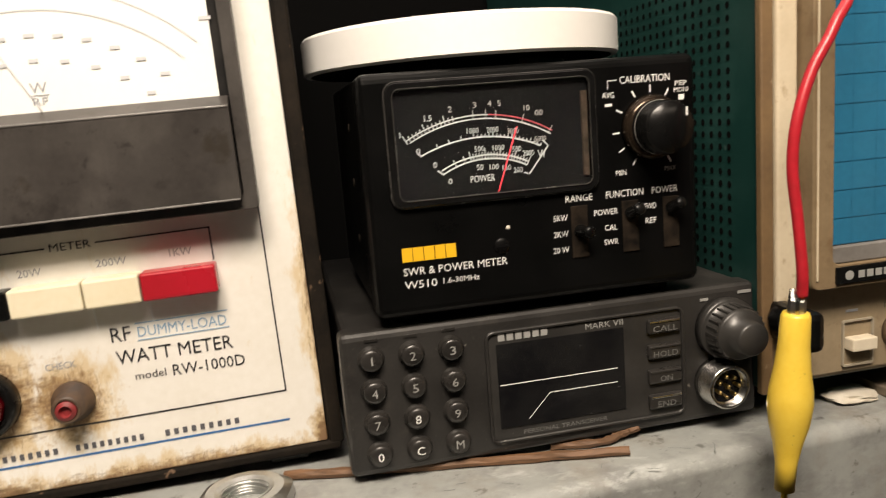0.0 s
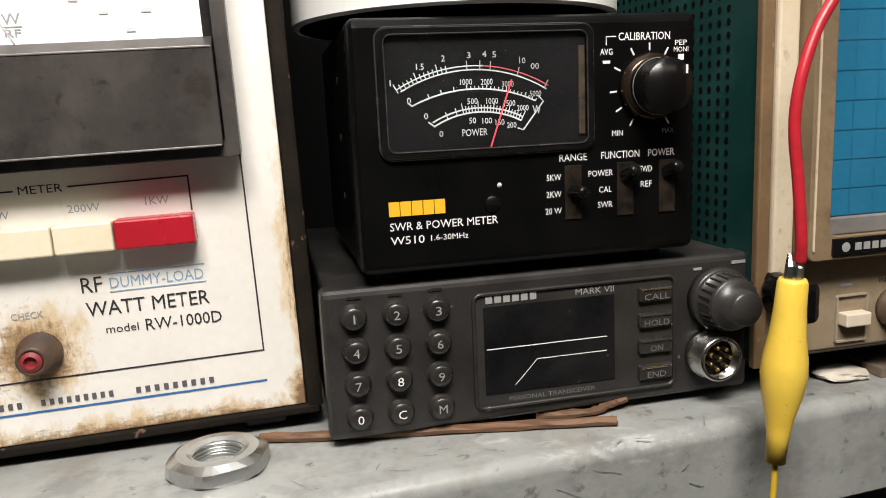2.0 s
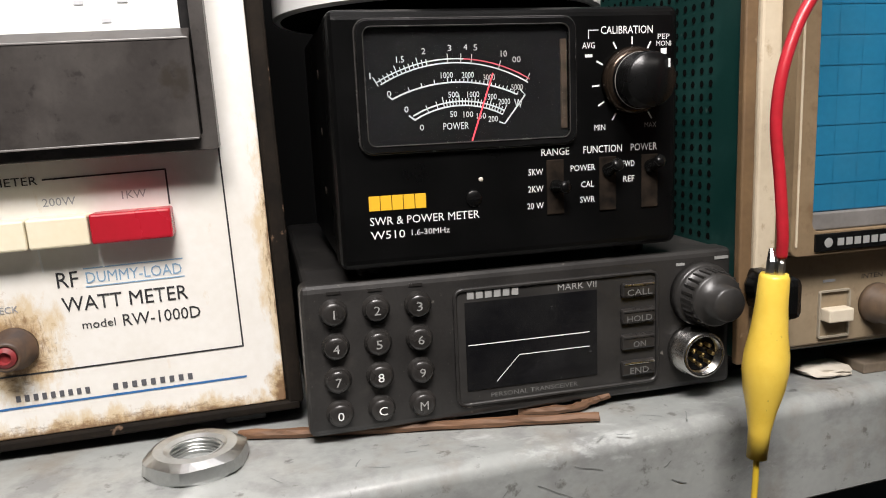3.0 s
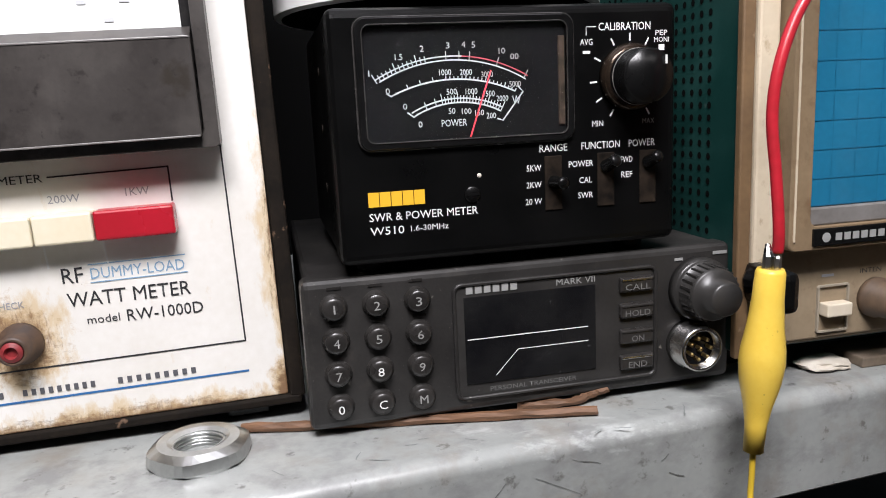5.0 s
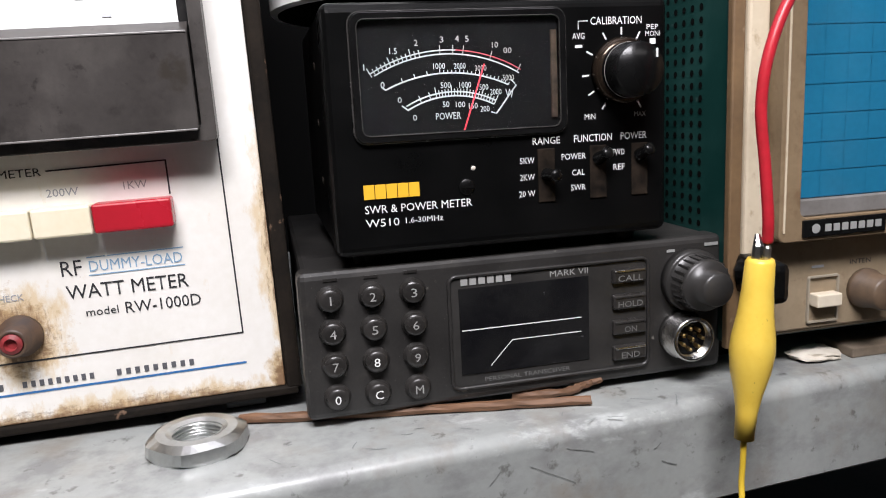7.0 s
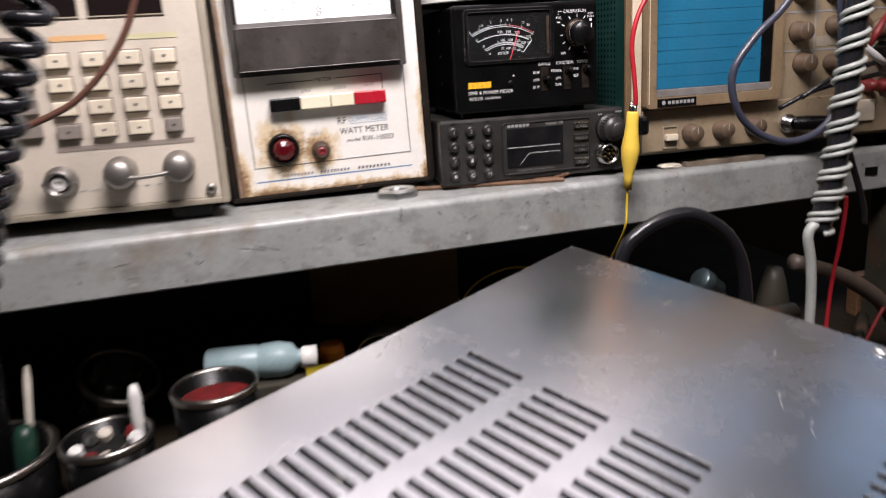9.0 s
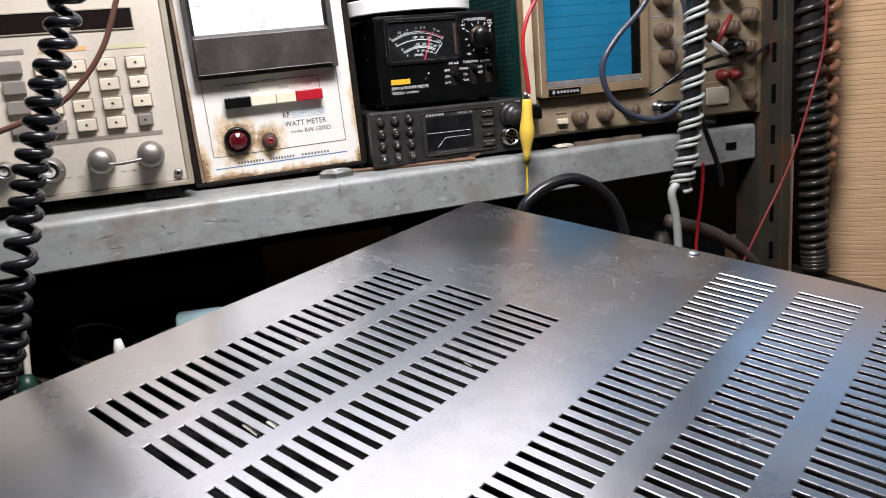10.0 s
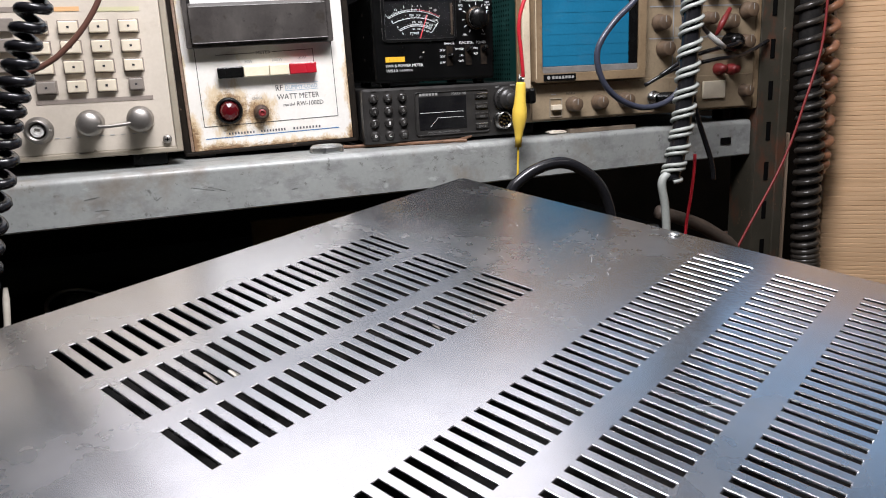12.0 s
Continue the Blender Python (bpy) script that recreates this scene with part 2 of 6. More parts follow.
M = dict(
    shelf=mat("grey_green_shelf_paint", (0.355, 0.368, 0.355), (0.275, 0.288, 0.277), 14, 0.32, 0, 0.25, 300, (0.05, 0.05, 0.05), 75, 0.70),
    white_panel=mat("worn_white_panel_paint", (0.82, 0.80, 0.76), (0.72, 0.69, 0.63), 25, 0.42, 0, 0.15, 350, (0.16, 0.09, 0.04), 160, 0.70),
    case_black=mat("rust_spotted_black_case", (0.010, 0.009, 0.008), (0.022, 0.017, 0.013), 60, 0.5, 0, 0.4, 500, (0.14, 0.09, 0.06), 150, 0.66),
    meter_cover=mat("dark_grey_smoked_cover", (0.034, 0.030, 0.028), (0.056, 0.050, 0.046), 30, 0.34, 0, 0.1, 500, (0.03, 0.025, 0.02), 60, 0.62),
    pale_edge=mat("pale_grey_plastic_edge", (0.20, 0.19, 0.18), (0.10, 0.095, 0.09), 70, 0.35, 0, 0.1, 500),
    dial_white=mat("white_dial_card", (0.86, 0.86, 0.84), (0.82, 0.82, 0.8), 30, 0.6),
    ink=plain("black_ink", (0.02, 0.02, 0.022), 0.6),
    ink_grey=plain("faded_grey_ink", (0.30, 0.31, 0.33), 0.6),
    ink_soft=plain("soft_black_ink", (0.09, 0.09, 0.10), 0.6),
    ink_faint=plain("faint_grey_ink", (0.55, 0.56, 0.58), 0.6),
    ink_blue=plain("blue_ink", (0.03, 0.14, 0.36), 0.5),
    ink_pale_blue=plain("pale_blue_ink", (0.22, 0.36, 0.50), 0.5),
    ink_white=plain("white_ink", (0.80, 0.80, 0.78), 0.5),
    ink_faded=plain("rubbed_grey_ink", (0.16, 0.16, 0.155), 0.5),
    ink_dim=plain("dim_grey_ink", (0.30, 0.30, 0.29), 0.5),
    ink_yellow=plain("orange_yellow_ink", (0.80, 0.44, 0.02), 0.5),
    ink_dull_red=plain("dull_red_ink", (0.34, 0.05, 0.065), 0.5),
    scuff_grey=plain("grey_scuff", (0.21, 0.225, 0.22), 0.5),
    scuff_dark=plain("dark_scuff", (0.13, 0.135, 0.13), 0.5),
    red=mat("red_plastic", (0.42, 0.013, 0.026), (0.36, 0.011, 0.02), 40, 0.3),
    black_plastic=mat("black_plastic", (0.003, 0.003, 0.003), (0.0055, 0.0055, 0.0055), 60, 0.26, 0, 0.06, 700, rough_var=0.08, spec=0.3),
    black_body=mat("black_textured_paint", (0.0020, 0.0021, 0.0021), (0.0040, 0.0040, 0.0040), 50, 0.30, 0, 0.12, 900, (0.05, 0.046, 0.042), 180, 0.74, rough_var=0.08, spec=0.18),
    grey_radio=mat("dusty_charcoal_plastic", (0.0165, 0.0155, 0.0148), (0.032, 0.030, 0.028), 45, 0.40, 0, 0.25, 800, (0.17, 0.16, 0.14), 220, 0.70),
    grey_key=mat("charcoal_rubber_key", (0.017, 0.016, 0.015), (0.034, 0.031, 0.029), 90, 0.28, 0, 0.1, 800),
    gloss_black=mat("dusty_black_window", (0.006, 0.006, 0.007), (0.014, 0.014, 0.014), 70, 0.12, 0, 0, 600, (0.05, 0.05, 0.05), 330, 0.70),
    panel_black=mat("dusty_dark_panel", (0.022, 0.021, 0.020), (0.036, 0.034, 0.032), 60, 0.35, 0, 0.05, 600, (0.09, 0.085, 0.08), 300, 0.72),
    chrome=mat("dull_chrome", (0.62, 0.61, 0.59), (0.45, 0.44, 0.42), 60, 0.26, 1.0, 0.1, 600),
    zinc=mat("zinc_plated_steel", (0.66, 0.67, 0.66), (0.50, 0.51, 0.50), 90, 0.33, 1.0, 0.1, 600),
    brass=mat("gold_pins", (0.75, 0.55, 0.22), None, 60, 0.3, 1.0),
    jewel=plain("lit_red_jewel", (0.055, 0.002, 0.004), 0.25, 0, (0.85, 0.012, 0.03), 0.03),
    pane=glass("meter_glass", ior=1.09),
    beige=mat("beige_instrument_paint", (0.61, 0.55, 0.465), (0.53, 0.47, 0.39), 20, 0.45, 0, 0.1, 400, (0.20, 0.17, 0.13), 140, 0.72),
    beige_side=mat("beige_case_side", (0.36, 0.32, 0.25), (0.28, 0.24, 0.18), 30, 0.5, 0, 0.2, 400),
    key_beige=mat("beige_key_plastic", (0.74, 0.66, 0.52), (0.66, 0.58, 0.45), 60, 0.4),
    orange_band=plain("orange_band", (0.66, 0.40, 0.19), 0.5),
    green_band=plain("yellow_green_band", (0.56, 0.53, 0.33), 0.5),
    grey_band=plain("grey_band", (0.26, 0.22, 0.19), 0.5),
    dark_window=plain("dark_display_window", (0.012, 0.008, 0.008), 0.15),
    nickel=mat("satin_nickel", (0.40, 0.375, 0.345), (0.31, 0.29, 0.265), 60, 0.40, 0.85, 0.05),
    green=mat("dark_green_case_paint", (0.005, 0.036, 0.031), (0.0075, 0.044, 0.038), 30, 0.42, 0, 0.15, 500, (0.06, 0.1, 0.09), 200, 0.73),
    hole=plain("hole_shadow_black", (0.004, 0.004, 0.004), 0.9),
    side_brown=mat("stained_brown_frame", (0.20, 0.125, 0.062), (0.13, 0.080, 0.042), 40, 0.5, 0, 0.2, 400, (0.30, 0.22, 0.14), 90, 0.66),
    # near-black that stands for shade behind the shelf and under the disc
    soot=plain("deep_shade_black", (0.003, 0.003, 0.003), 0.9),
    ink_dial=plain("soft_white_dial_ink", (0.38, 0.41, 0.41), 0.5),
    # grey for the highlight lines round the meter window, lighter than its frame
    rubbed=mat("rim_highlight_grey", (0.022, 0.021, 0.020), (0.045, 0.042, 0.040), 120, 0.25),
    bezel_brown=mat("stained_tan_bezel", (0.25, 0.180, 0.105), (0.175, 0.120, 0.068), 30, 0.5, 0, 0.2, 400, (0.17, 0.11, 0.06), 60, 0.64),
    bezel_cream=mat("stained_cream_bezel", (0.64, 0.55, 0.41), (0.54, 0.45, 0.32), 30, 0.45, 0, 0.15, 400, (0.28, 0.18, 0.09), 110, 0.72),
    tan=mat("stained_tan_panel", (0.32, 0.25, 0.165), (0.23, 0.175, 0.11), 30, 0.5, 0, 0.15, 400, (0.14, 0.09, 0.05), 110, 0.68),
    cream=mat("yellowed_cream_plastic", (0.80, 0.74, 0.58), (0.74, 0.66, 0.48), 40, 0.35),
    key_grey=mat("grey_key_plastic", (0.27, 0.235, 0.205), (0.21, 0.185, 0.16), 60, 0.4),
    blue=plain("bright_blue_plastic", (0.01, 0.16, 0.55), 0.3),
    green_plastic=plain("green_plastic", (0.008, 0.035, 0.022), 0.4),
    crt=mat("blue_screen_filter", (0.014, 0.128, 0.238), (0.018, 0.160, 0.290), 12, 0.16),
    crt_grid=plain("graticule_line", (0.0150, 0.134, 0.248), 0.16),
    knob_brown=mat("dirty_brown_knob", (0.15, 0.10, 0.062), (0.085, 0.058, 0.04), 120, 0.45, 0, 0.1),
    amp=mat("gunmetal_sheet_steel", (0.56, 0.555, 0.56), (0.50, 0.495, 0.50), 8, 0.225, 1.0, 0.0, 60, None, rough_var=0.05),
    inside=mat("dark_amplifier_inside", (0.01, 0.01, 0.011), (0.03, 0.028, 0.026), 60, 0.6),
    yellow=mat("yellow_vinyl_boot", (0.80, 0.57, 0.085), (0.74, 0.49, 0.055), 90, 0.34, 0, 0.1, 500, (0.2, 0.13, 0.02), 230, 0.72),
    yellow_wire=plain("yellow_wire", (0.62, 0.42, 0.03), 0.4),
    red_wire=mat("red_wire", (0.46, 0.018, 0.030), (0.38, 0.014, 0.022), 200, 0.35),
    brown_wire=plain("brown_wire", (0.11, 0.050, 0.035), 0.4),
    black_cord=plain("black_rubber_cord", (0.012, 0.012, 0.014), 0.25),
    blue_cord=plain("dark_blue_cord", (0.040, 0.044, 0.066), 0.3),
    pale_wrap=mat("pale_grey_spiral_wrap", (0.42, 0.44, 0.41), (0.30, 0.32, 0.30), 60, 0.4),
    wood=mat("pale_wooden_board", (0.80, 0.54, 0.32), (0.70, 0.45, 0.25), 30, 0.6, 0, 0.3, 200, stretch=(0.3, 1, 6)),
    strip_wood=mat("grey_strip_wood", (0.50, 0.37, 0.27), (0.36, 0.26, 0.18), 40, 0.7, 0, 0.3, 200, stretch=(4, 4, 0.3)),
    stick=mat("split_wooden_stick", (0.21, 0.105, 0.052), (0.09, 0.048, 0.026), 60, 0.65, 0, 0.5, 300, stretch=(0.2, 4, 4)),
    post=mat("dark_brown_steel_post", (0.042, 0.038, 0.027), (0.062, 0.054, 0.040), 40, 0.5, 0, 0.2, 400, (0.15, 0.10, 0.06), 120, 0.68),
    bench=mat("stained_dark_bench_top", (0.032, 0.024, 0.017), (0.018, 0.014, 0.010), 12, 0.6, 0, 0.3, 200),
    wall=mat("blue_grey_reflecting_wall", (0.42, 0.52, 0.62), (0.34, 0.43, 0.52), 3, 0.8, 0, 0.2, 60),
    room=mat("drab_room_wall", (0.16, 0.16, 0.155), (0.12, 0.12, 0.115), 2, 0.8, 0, 0.2, 60),
    floor=mat("grey_concrete_floor", (0.20, 0.19, 0.18), (0.14, 0.135, 0.13), 4, 0.7, 0, 0.3, 80),
    lid_white=mat("white_plastic_lid", (0.84, 0.83, 0.81), (0.80, 0.79, 0.76), 20, 0.4),
    paper=mat("crumpled_paper", (0.62, 0.58, 0.50), (0.50, 0.45, 0.37), 60, 0.8, 0, 0.4, 200),
    cloth=mat("pale_blue_bottle_plastic", (0.32, 0.43, 0.45), (0.22, 0.32, 0.34), 40, 0.4, 0, 0.4),
    tin=mat("tin_rim", (0.55, 0.52, 0.48), (0.4, 0.37, 0.33), 40, 0.3, 1.0, 0.2),
    clear=glass("clear_jar", (0.9, 0.93, 0.9), 0.03),
    dark_red=mat("dark_red_paint", (0.20, 0.016, 0.016), (0.07, 0.007, 0.007), 120, 0.5),
    dull_red=mat("dull_red_plastic", (0.24, 0.022, 0.022), (0.14, 0.015, 0.015), 120, 0.45),
    white_plastic=plain("white_plastic", (0.72, 0.71, 0.68), 0.4),
    yellow_box=plain("yellow_card", (0.62, 0.48, 0.03), 0.6),
    orange_plastic=plain("orange_plastic", (0.62, 0.20, 0.02), 0.5),
)

smudge(M["shelf"], (0.20, 0.203, 0.20), 38, 0.49, 0.16, 0.75, (1, 1, 1.6), 0.15)
smudge(M["shelf"], (0.10, 0.10, 0.09), 130, 0.60, 0.08, 0.75)
smudge(M["shelf"], (0.52, 0.54, 0.53), 60, 0.60, 0.08, 0.6, (0.5, 1, 1))
smudge(M["shelf"], (0.20, 0.15, 0.10), 24, 0.54, 0.16, 0.45)
smudge(M["meter_cover"], (0.085, 0.076, 0.068), 30, 0.50, 0.2, 0.7, (1, 1, 0.7), 0.10)
smudge(M["meter_cover"], (0.012, 0.010, 0.009), 48, 0.56, 0.12, 0.7)
smudge(M["meter_cover"], (0.012, 0.010, 0.009), 190, 0.60, 0.08, 0.6)
smudge(M["amp"], (0.60, 0.61, 0.64), 9, 0.50, 0.22, 0.35, (1, 1, 1), 0.10, 5)
smudge(M["amp"], (0.40, 0.40, 0.41), 16, 0.40, 0.40, 0.45, (1, 1, 1), 0.06, 3)
smudge(M["amp"], (0.56, 0.57, 0.60), 40, 0.50, 0.35, 0.4, (1, 1, 1), 0.04, 3)
smudge(M["white_panel"], (0.60, 0.52, 0.42), 40, 0.56, 0.20, 0.45)
smudge(M["white_panel"], (0.10, 0.06, 0.03), 230, 0.66, 0.05, 0.85)
smudge(M["post"], (0.12, 0.045, 0.025), 34, 0.54, 0.10, 0.7, (1, 1, 0.4))
smudge(M["wood"], (0.60, 0.39, 0.22), 14, 0.46, 0.25, 0.5, (0.3, 1, 2.5))
smudge(M["wood"], (0.50, 0.31, 0.17), 30, 0.52, 0.16, 0.5, (0.12, 1, 8))
smudge(M["beige"], (0.40, 0.34, 0.25), 45, 0.56, 0.18, 0.5)
smudge(M["grey_radio"], (0.085, 0.075, 0.065), 60, 0.56, 0.18, 0.4)
smudge(M["grey_radio"], (0.16, 0.145, 0.125), 300, 0.64, 0.06, 0.5)
smudge(M["grey_key"], (0.02, 0.018, 0.016), 120, 0.5, 0.2, 0.6)
smudge(M["green"], (0.025, 0.085, 0.075), 30, 0.5, 0.2, 0.5)

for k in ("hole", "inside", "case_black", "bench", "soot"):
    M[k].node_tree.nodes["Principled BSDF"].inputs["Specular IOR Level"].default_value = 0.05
smudge(M["yellow"], (0.50, 0.34, 0.03), 90, 0.56, 0.14, 0.55)
smudge(M["yellow"], (0.10, 0.07, 0.02), 260, 0.66, 0.05, 0.8)
smudge(M["bezel_brown"], (0.16, 0.10, 0.055), 150, 0.55, 0.12, 0.6)
smudge(M["bezel_cream"], (0.30, 0.20, 0.10), 150, 0.58, 0.12, 0.6)
smudge(M["tan"], (0.18, 0.12, 0.07), 150, 0.58, 0.12, 0.6)

# ---- mesh helpers (world coordinates; part() moves them to their thing) ----


def thing(name, at, label, category, group="", turn=None):
    ob = new(name)
    ob.matrix_world = turn if turn is not None else Matrix.Translation(at)
    ob.empty_display_size = 0.02
    bpy.context.view_layer.update()
    return tagged(ob, label, category, group)


HOME = {}


def part(name, bm, material, parent=None, label="", smooth=False, local=False):
    """Links bm as one mesh object under parent; its points are in world metres unless local."""
    me = bpy.data.meshes.new(name)
    if parent is not None and not local:
        bm.transform(HOME.get(parent.name, parent.matrix_world).inverted())
    bm.to_mesh(me)
    bm.free()
    me.materials.append(material)
    if smooth:
        me.shade_smooth()
    ob = new(name, me)
    if parent is not None:
        ob.parent = parent
        HOME[ob.name] = HOME.get(parent.name, parent.matrix_world.copy())
    if label:
        ob["label"] = label
    return ob


def single(name, bm, material, at, label, category, group="", kind="", smooth=False):
    """One thing of one mesh, with its origin at its base."""
    me = bpy.data.meshes.new(name)
    bm.transform(Matrix.Translation(-Vector(at)))
    bm.to_mesh(me)
    bm.free()
    me.materials.append(material)
    if smooth:
        me.shade_smooth()
    ob = new(name, me)
    ob.location = at
    return tagged(ob, label, category, group, kind)


def box(x0, x1, y0, y1, z0, z1, bevel=0.0, seg=2, bm=None):
    b = bmesh.new()
    bmesh.ops.create_cube(b, size=1)
    bmesh.ops.scale(b, vec=(x1 - x0, y1 - y0, z1 - z0), verts=b.verts)
    bmesh.ops.translate(b, vec=((x0 + x1) / 2, (y0 + y1) / 2, (z0 + z1) / 2), verts=b.verts)
    if bevel:
        bmesh.ops.bevel(b, geom=list(b.edges), offset=bevel, segments=seg, affect="EDGES", profile=0.5)
    return merge(bm, b)


def merge(bm, b):
    if bm is None:
        return b
    me = bpy.data.meshes.new("tmp")
    b.to_mesh(me)
    b.free()
    bm.from_mesh(me)
    bpy.data.meshes.remove(me)
    return bm


def lathe(profile, at, axis, seg=32, bm=None):
    """Spins (radius, height) pairs round an axis that starts at at."""
    b = bmesh.new()
    q = Vector((0, 0, 1)).rotation_difference(Vector(axis)).to_matrix()
    rings = []
    for r, h in profile:
        if r < 1e-6:
            rings.append([b.verts.new(q @ Vector((0, 0, h)) + Vector(at))])
        else:
            rings.append([b.verts.new(q @ Vector((r * math.cos(2 * math.pi * i / seg), r * math.sin(2 * math.pi * i / seg), h)) + Vector(at)) for i in range(seg)])
    for a, c in zip(rings, rings[1:]):
        for i in range(seg):
            j = (i + 1) % seg
            ring = [a[i % len(a)], a[j % len(a)], c[j % len(c)], c[i % len(c)]]
            ring = list(dict.fromkeys(ring))
            if len(ring) > 2:
                b.faces.new(ring)
    bmesh.ops.recalc_face_normals(b, faces=b.faces)
    return merge(bm, b)


def smooth_path(points, steps=8):
    """A Catmull-Rom curve through the points."""
    p = [Vector(v) for v in points]
    p = [2 * p[0] - p[1]] + p + [2 * p[-1] - p[-2]]
    out = []
    for a, b, c, d in zip(p, p[1:], p[2:], p[3:]):
        for k in range(steps):
            t = k / steps
            out.append(0.5 * ((2 * b) + (c - a) * t + (2 * a - 5 * b + 4 * c - d) * t * t + (3 * b - a - 3 * c + d) * t ** 3))
    out.append(p[-2])
    return out


def sweep(path, radius, seg=8, bm=None):
    """A tube along a list of points; radius may be a list."""
    b = bmesh.new()
    path = [Vector(v) for v in path]
    up = Vector((0.13, 0.31, 0.94)).normalized()
    rings = []
    for i, v in enumerate(path):
        d = (path[min(i + 1, len(path) - 1)] - path[max(i - 1, 0)]).normalized()
        side = (up - up.dot(d) * d).normalized()
        up = side
        other = d.cross(side)
        r = radius[i] if isinstance(radius, (list, tuple)) else radius
        rings.append([b.verts.new(v + r * (math.cos(2 * math.pi * k / seg) * side + math.sin(2 * math.pi * k / seg) * other)) for k in range(seg)])
    for a, c in zip(rings, rings[1:]):
        for k in range(seg):
            b.faces.new((a[k], a[(k + 1) % seg], c[(k + 1) % seg], c[k]))
    b.faces.new(rings[0][::-1])
    b.faces.new(rings[-1])
    bmesh.ops.recalc_face_normals(b, faces=b.faces)
    return merge(bm, b)


def helix(axis_points, radius, turns, per=14, wobble=0.0, phase=0.0):
    """Points that wind round a smooth path."""
    p = smooth_path(axis_points, 12)
    total = int(turns * per)
    side = Vector((1, 0.05, 0.02))
    out = []
    for i in range(total + 1):
        f = i / total * (len(p) - 1)
        k = min(int(f), len(p) - 2)
        c = p[k].lerp(p[k + 1], f - k)
        d = (p[k + 1] - p[k]).normalized()
        s = (side - side.dot(d) * d).normalized()
        o = d.cross(s)
        a = 2 * math.pi * i / per + phase
        r = radius * (1 + wobble * math.sin(i * 0.37))
        out.append(c + r * (math.cos(a) * s + math.sin(a) * o))
    return out


def rounded(x0, x1, z0, z1, r, n=5):
    pts = []
    for cx, cz, a0 in ((x1 - r, z0 + r, -90), (x1 - r, z1 - r, 0), (x0 + r, z1 - r, 90), (x0 + r, z0 + r, 180)):
        for k in range(n + 1):
            a = radians(a0 + 90 * k / n)
            pts.append((cx + r * math.cos(a), cz + r * math.sin(a)))
    return pts


def rim(x0, x1, z0, z1, r, w, y0, y1, bm=None):
    """A rounded frame: an outline with a rounded opening."""
    b = bmesh.new()
    o, i = rounded(x0, x1, z0, z1, r), rounded(x0 + w, x1 - w, z0 + w, z1 - w, max(r - w, w * 0.35))
    rows = [[b.verts.new((x, y, z)) for x, z in pts] for pts, y in ((o, y1), (o, y0), (i, y0), (i, y1))]
    n = len(o)
    for a, c in zip(rows, rows[1:]):
        for k in range(n):
            b.faces.new((a[k], a[(k + 1) % n], c[(k + 1) % n], c[k]))
    bmesh.ops.recalc_face_normals(b, faces=b.faces)
    bmesh.ops.bevel(b, geom=[e for e in b.edges if abs(e.verts[0].co.y - y0) < 1e-7 and abs(e.verts[1].co.y - y0) < 1e-7 and len(e.link_faces) == 2], offset=min(w * 0.3, abs(y1 - y0) * 0.45), segments=1, affect="EDGES", clamp_overlap=True)
    return merge(bm, b)


def text(words, x0, x1, z0, z1, y, material, parent, name="lettering", turn=None):
    """Raised print that fills the rectangle x0..x1, z0..z1 on a face that looks along -y."""
    if words == "1":  # the built-in figure one is a bare stem
        c, h = (x0 + x1) / 2, (z1 - z0) * 0.09
        x0, x1 = c - h, c + h
    cu = bpy.data.curves.new("words", "FONT")
    cu.body, cu.offset, cu.resolution_u = words, 0.001, 2
    tmp = bpy.data.objects.new("words", cu)
    scene.collection.objects.link(tmp)
    bpy.context.view_layer.update()
    me = bpy.data.meshes.new_from_object(tmp.evaluated_get(bpy.context.evaluated_depsgraph_get()))
    bpy.data.objects.remove(tmp)
    bm = bmesh.new()
    bm.from_mesh(me)
    bpy.data.meshes.remove(me)
    xs, ys = [v.co.x for v in bm.verts], [v.co.y for v in bm.verts]
    sx, sy = (x1 - x0) / (max(xs) - min(xs)), (z1 - z0) / (max(ys) - min(ys))
    ox, oy = min(xs), min(ys)
    for v in bm.verts:
        v.co = Vector((x0 + (v.co.x - ox) * sx, y, z0 + (v.co.y - oy) * sy))
    if turn:
        c = Vector(((x0 + x1) / 2, y, (z0 + z1) / 2))
        bmesh.ops.rotate(bm, cent=c, matrix=Matrix.Rotation(radians(turn), 3, "Y"), verts=bm.verts)
    return part(name, bm, material, parent)


def bar(x0, x1, z0, z1, y, material, parent, name="printed_bar"):
    return part(name, box(x0, x1, y - 0.00012, y + 0.0002, z0, z1), material, parent)


def stroke(points, w, y, material, parent, name="printed_line"):
    """A printed line of width w through points in x and z."""
    bm = bmesh.new()
    n = len(points)
    left, right = [], []
    for i, (x, z) in enumerate(points):
        a, c = points[max(i - 1, 0)], points[min(i + 1, n - 1)]
        d = Vector((c[0] - a[0], c[1] - a[1])).normalized() * (w / 2)
        left.append(bm.verts.new((x - d.y, y, z + d.x)))
        right.append(bm.verts.new((x + d.y, y, z - d.x)))
    for i in range(n - 1):
        bm.faces.new((left[i], right[i], right[i + 1], left[i + 1]))
    return part(name, bm, material, parent)

# ---- the room and the bench ----


def setting(name, bm, material, label, category="structure"):
    return single(name, bm, material, (0, 0, 0), label, category, kind="structure")


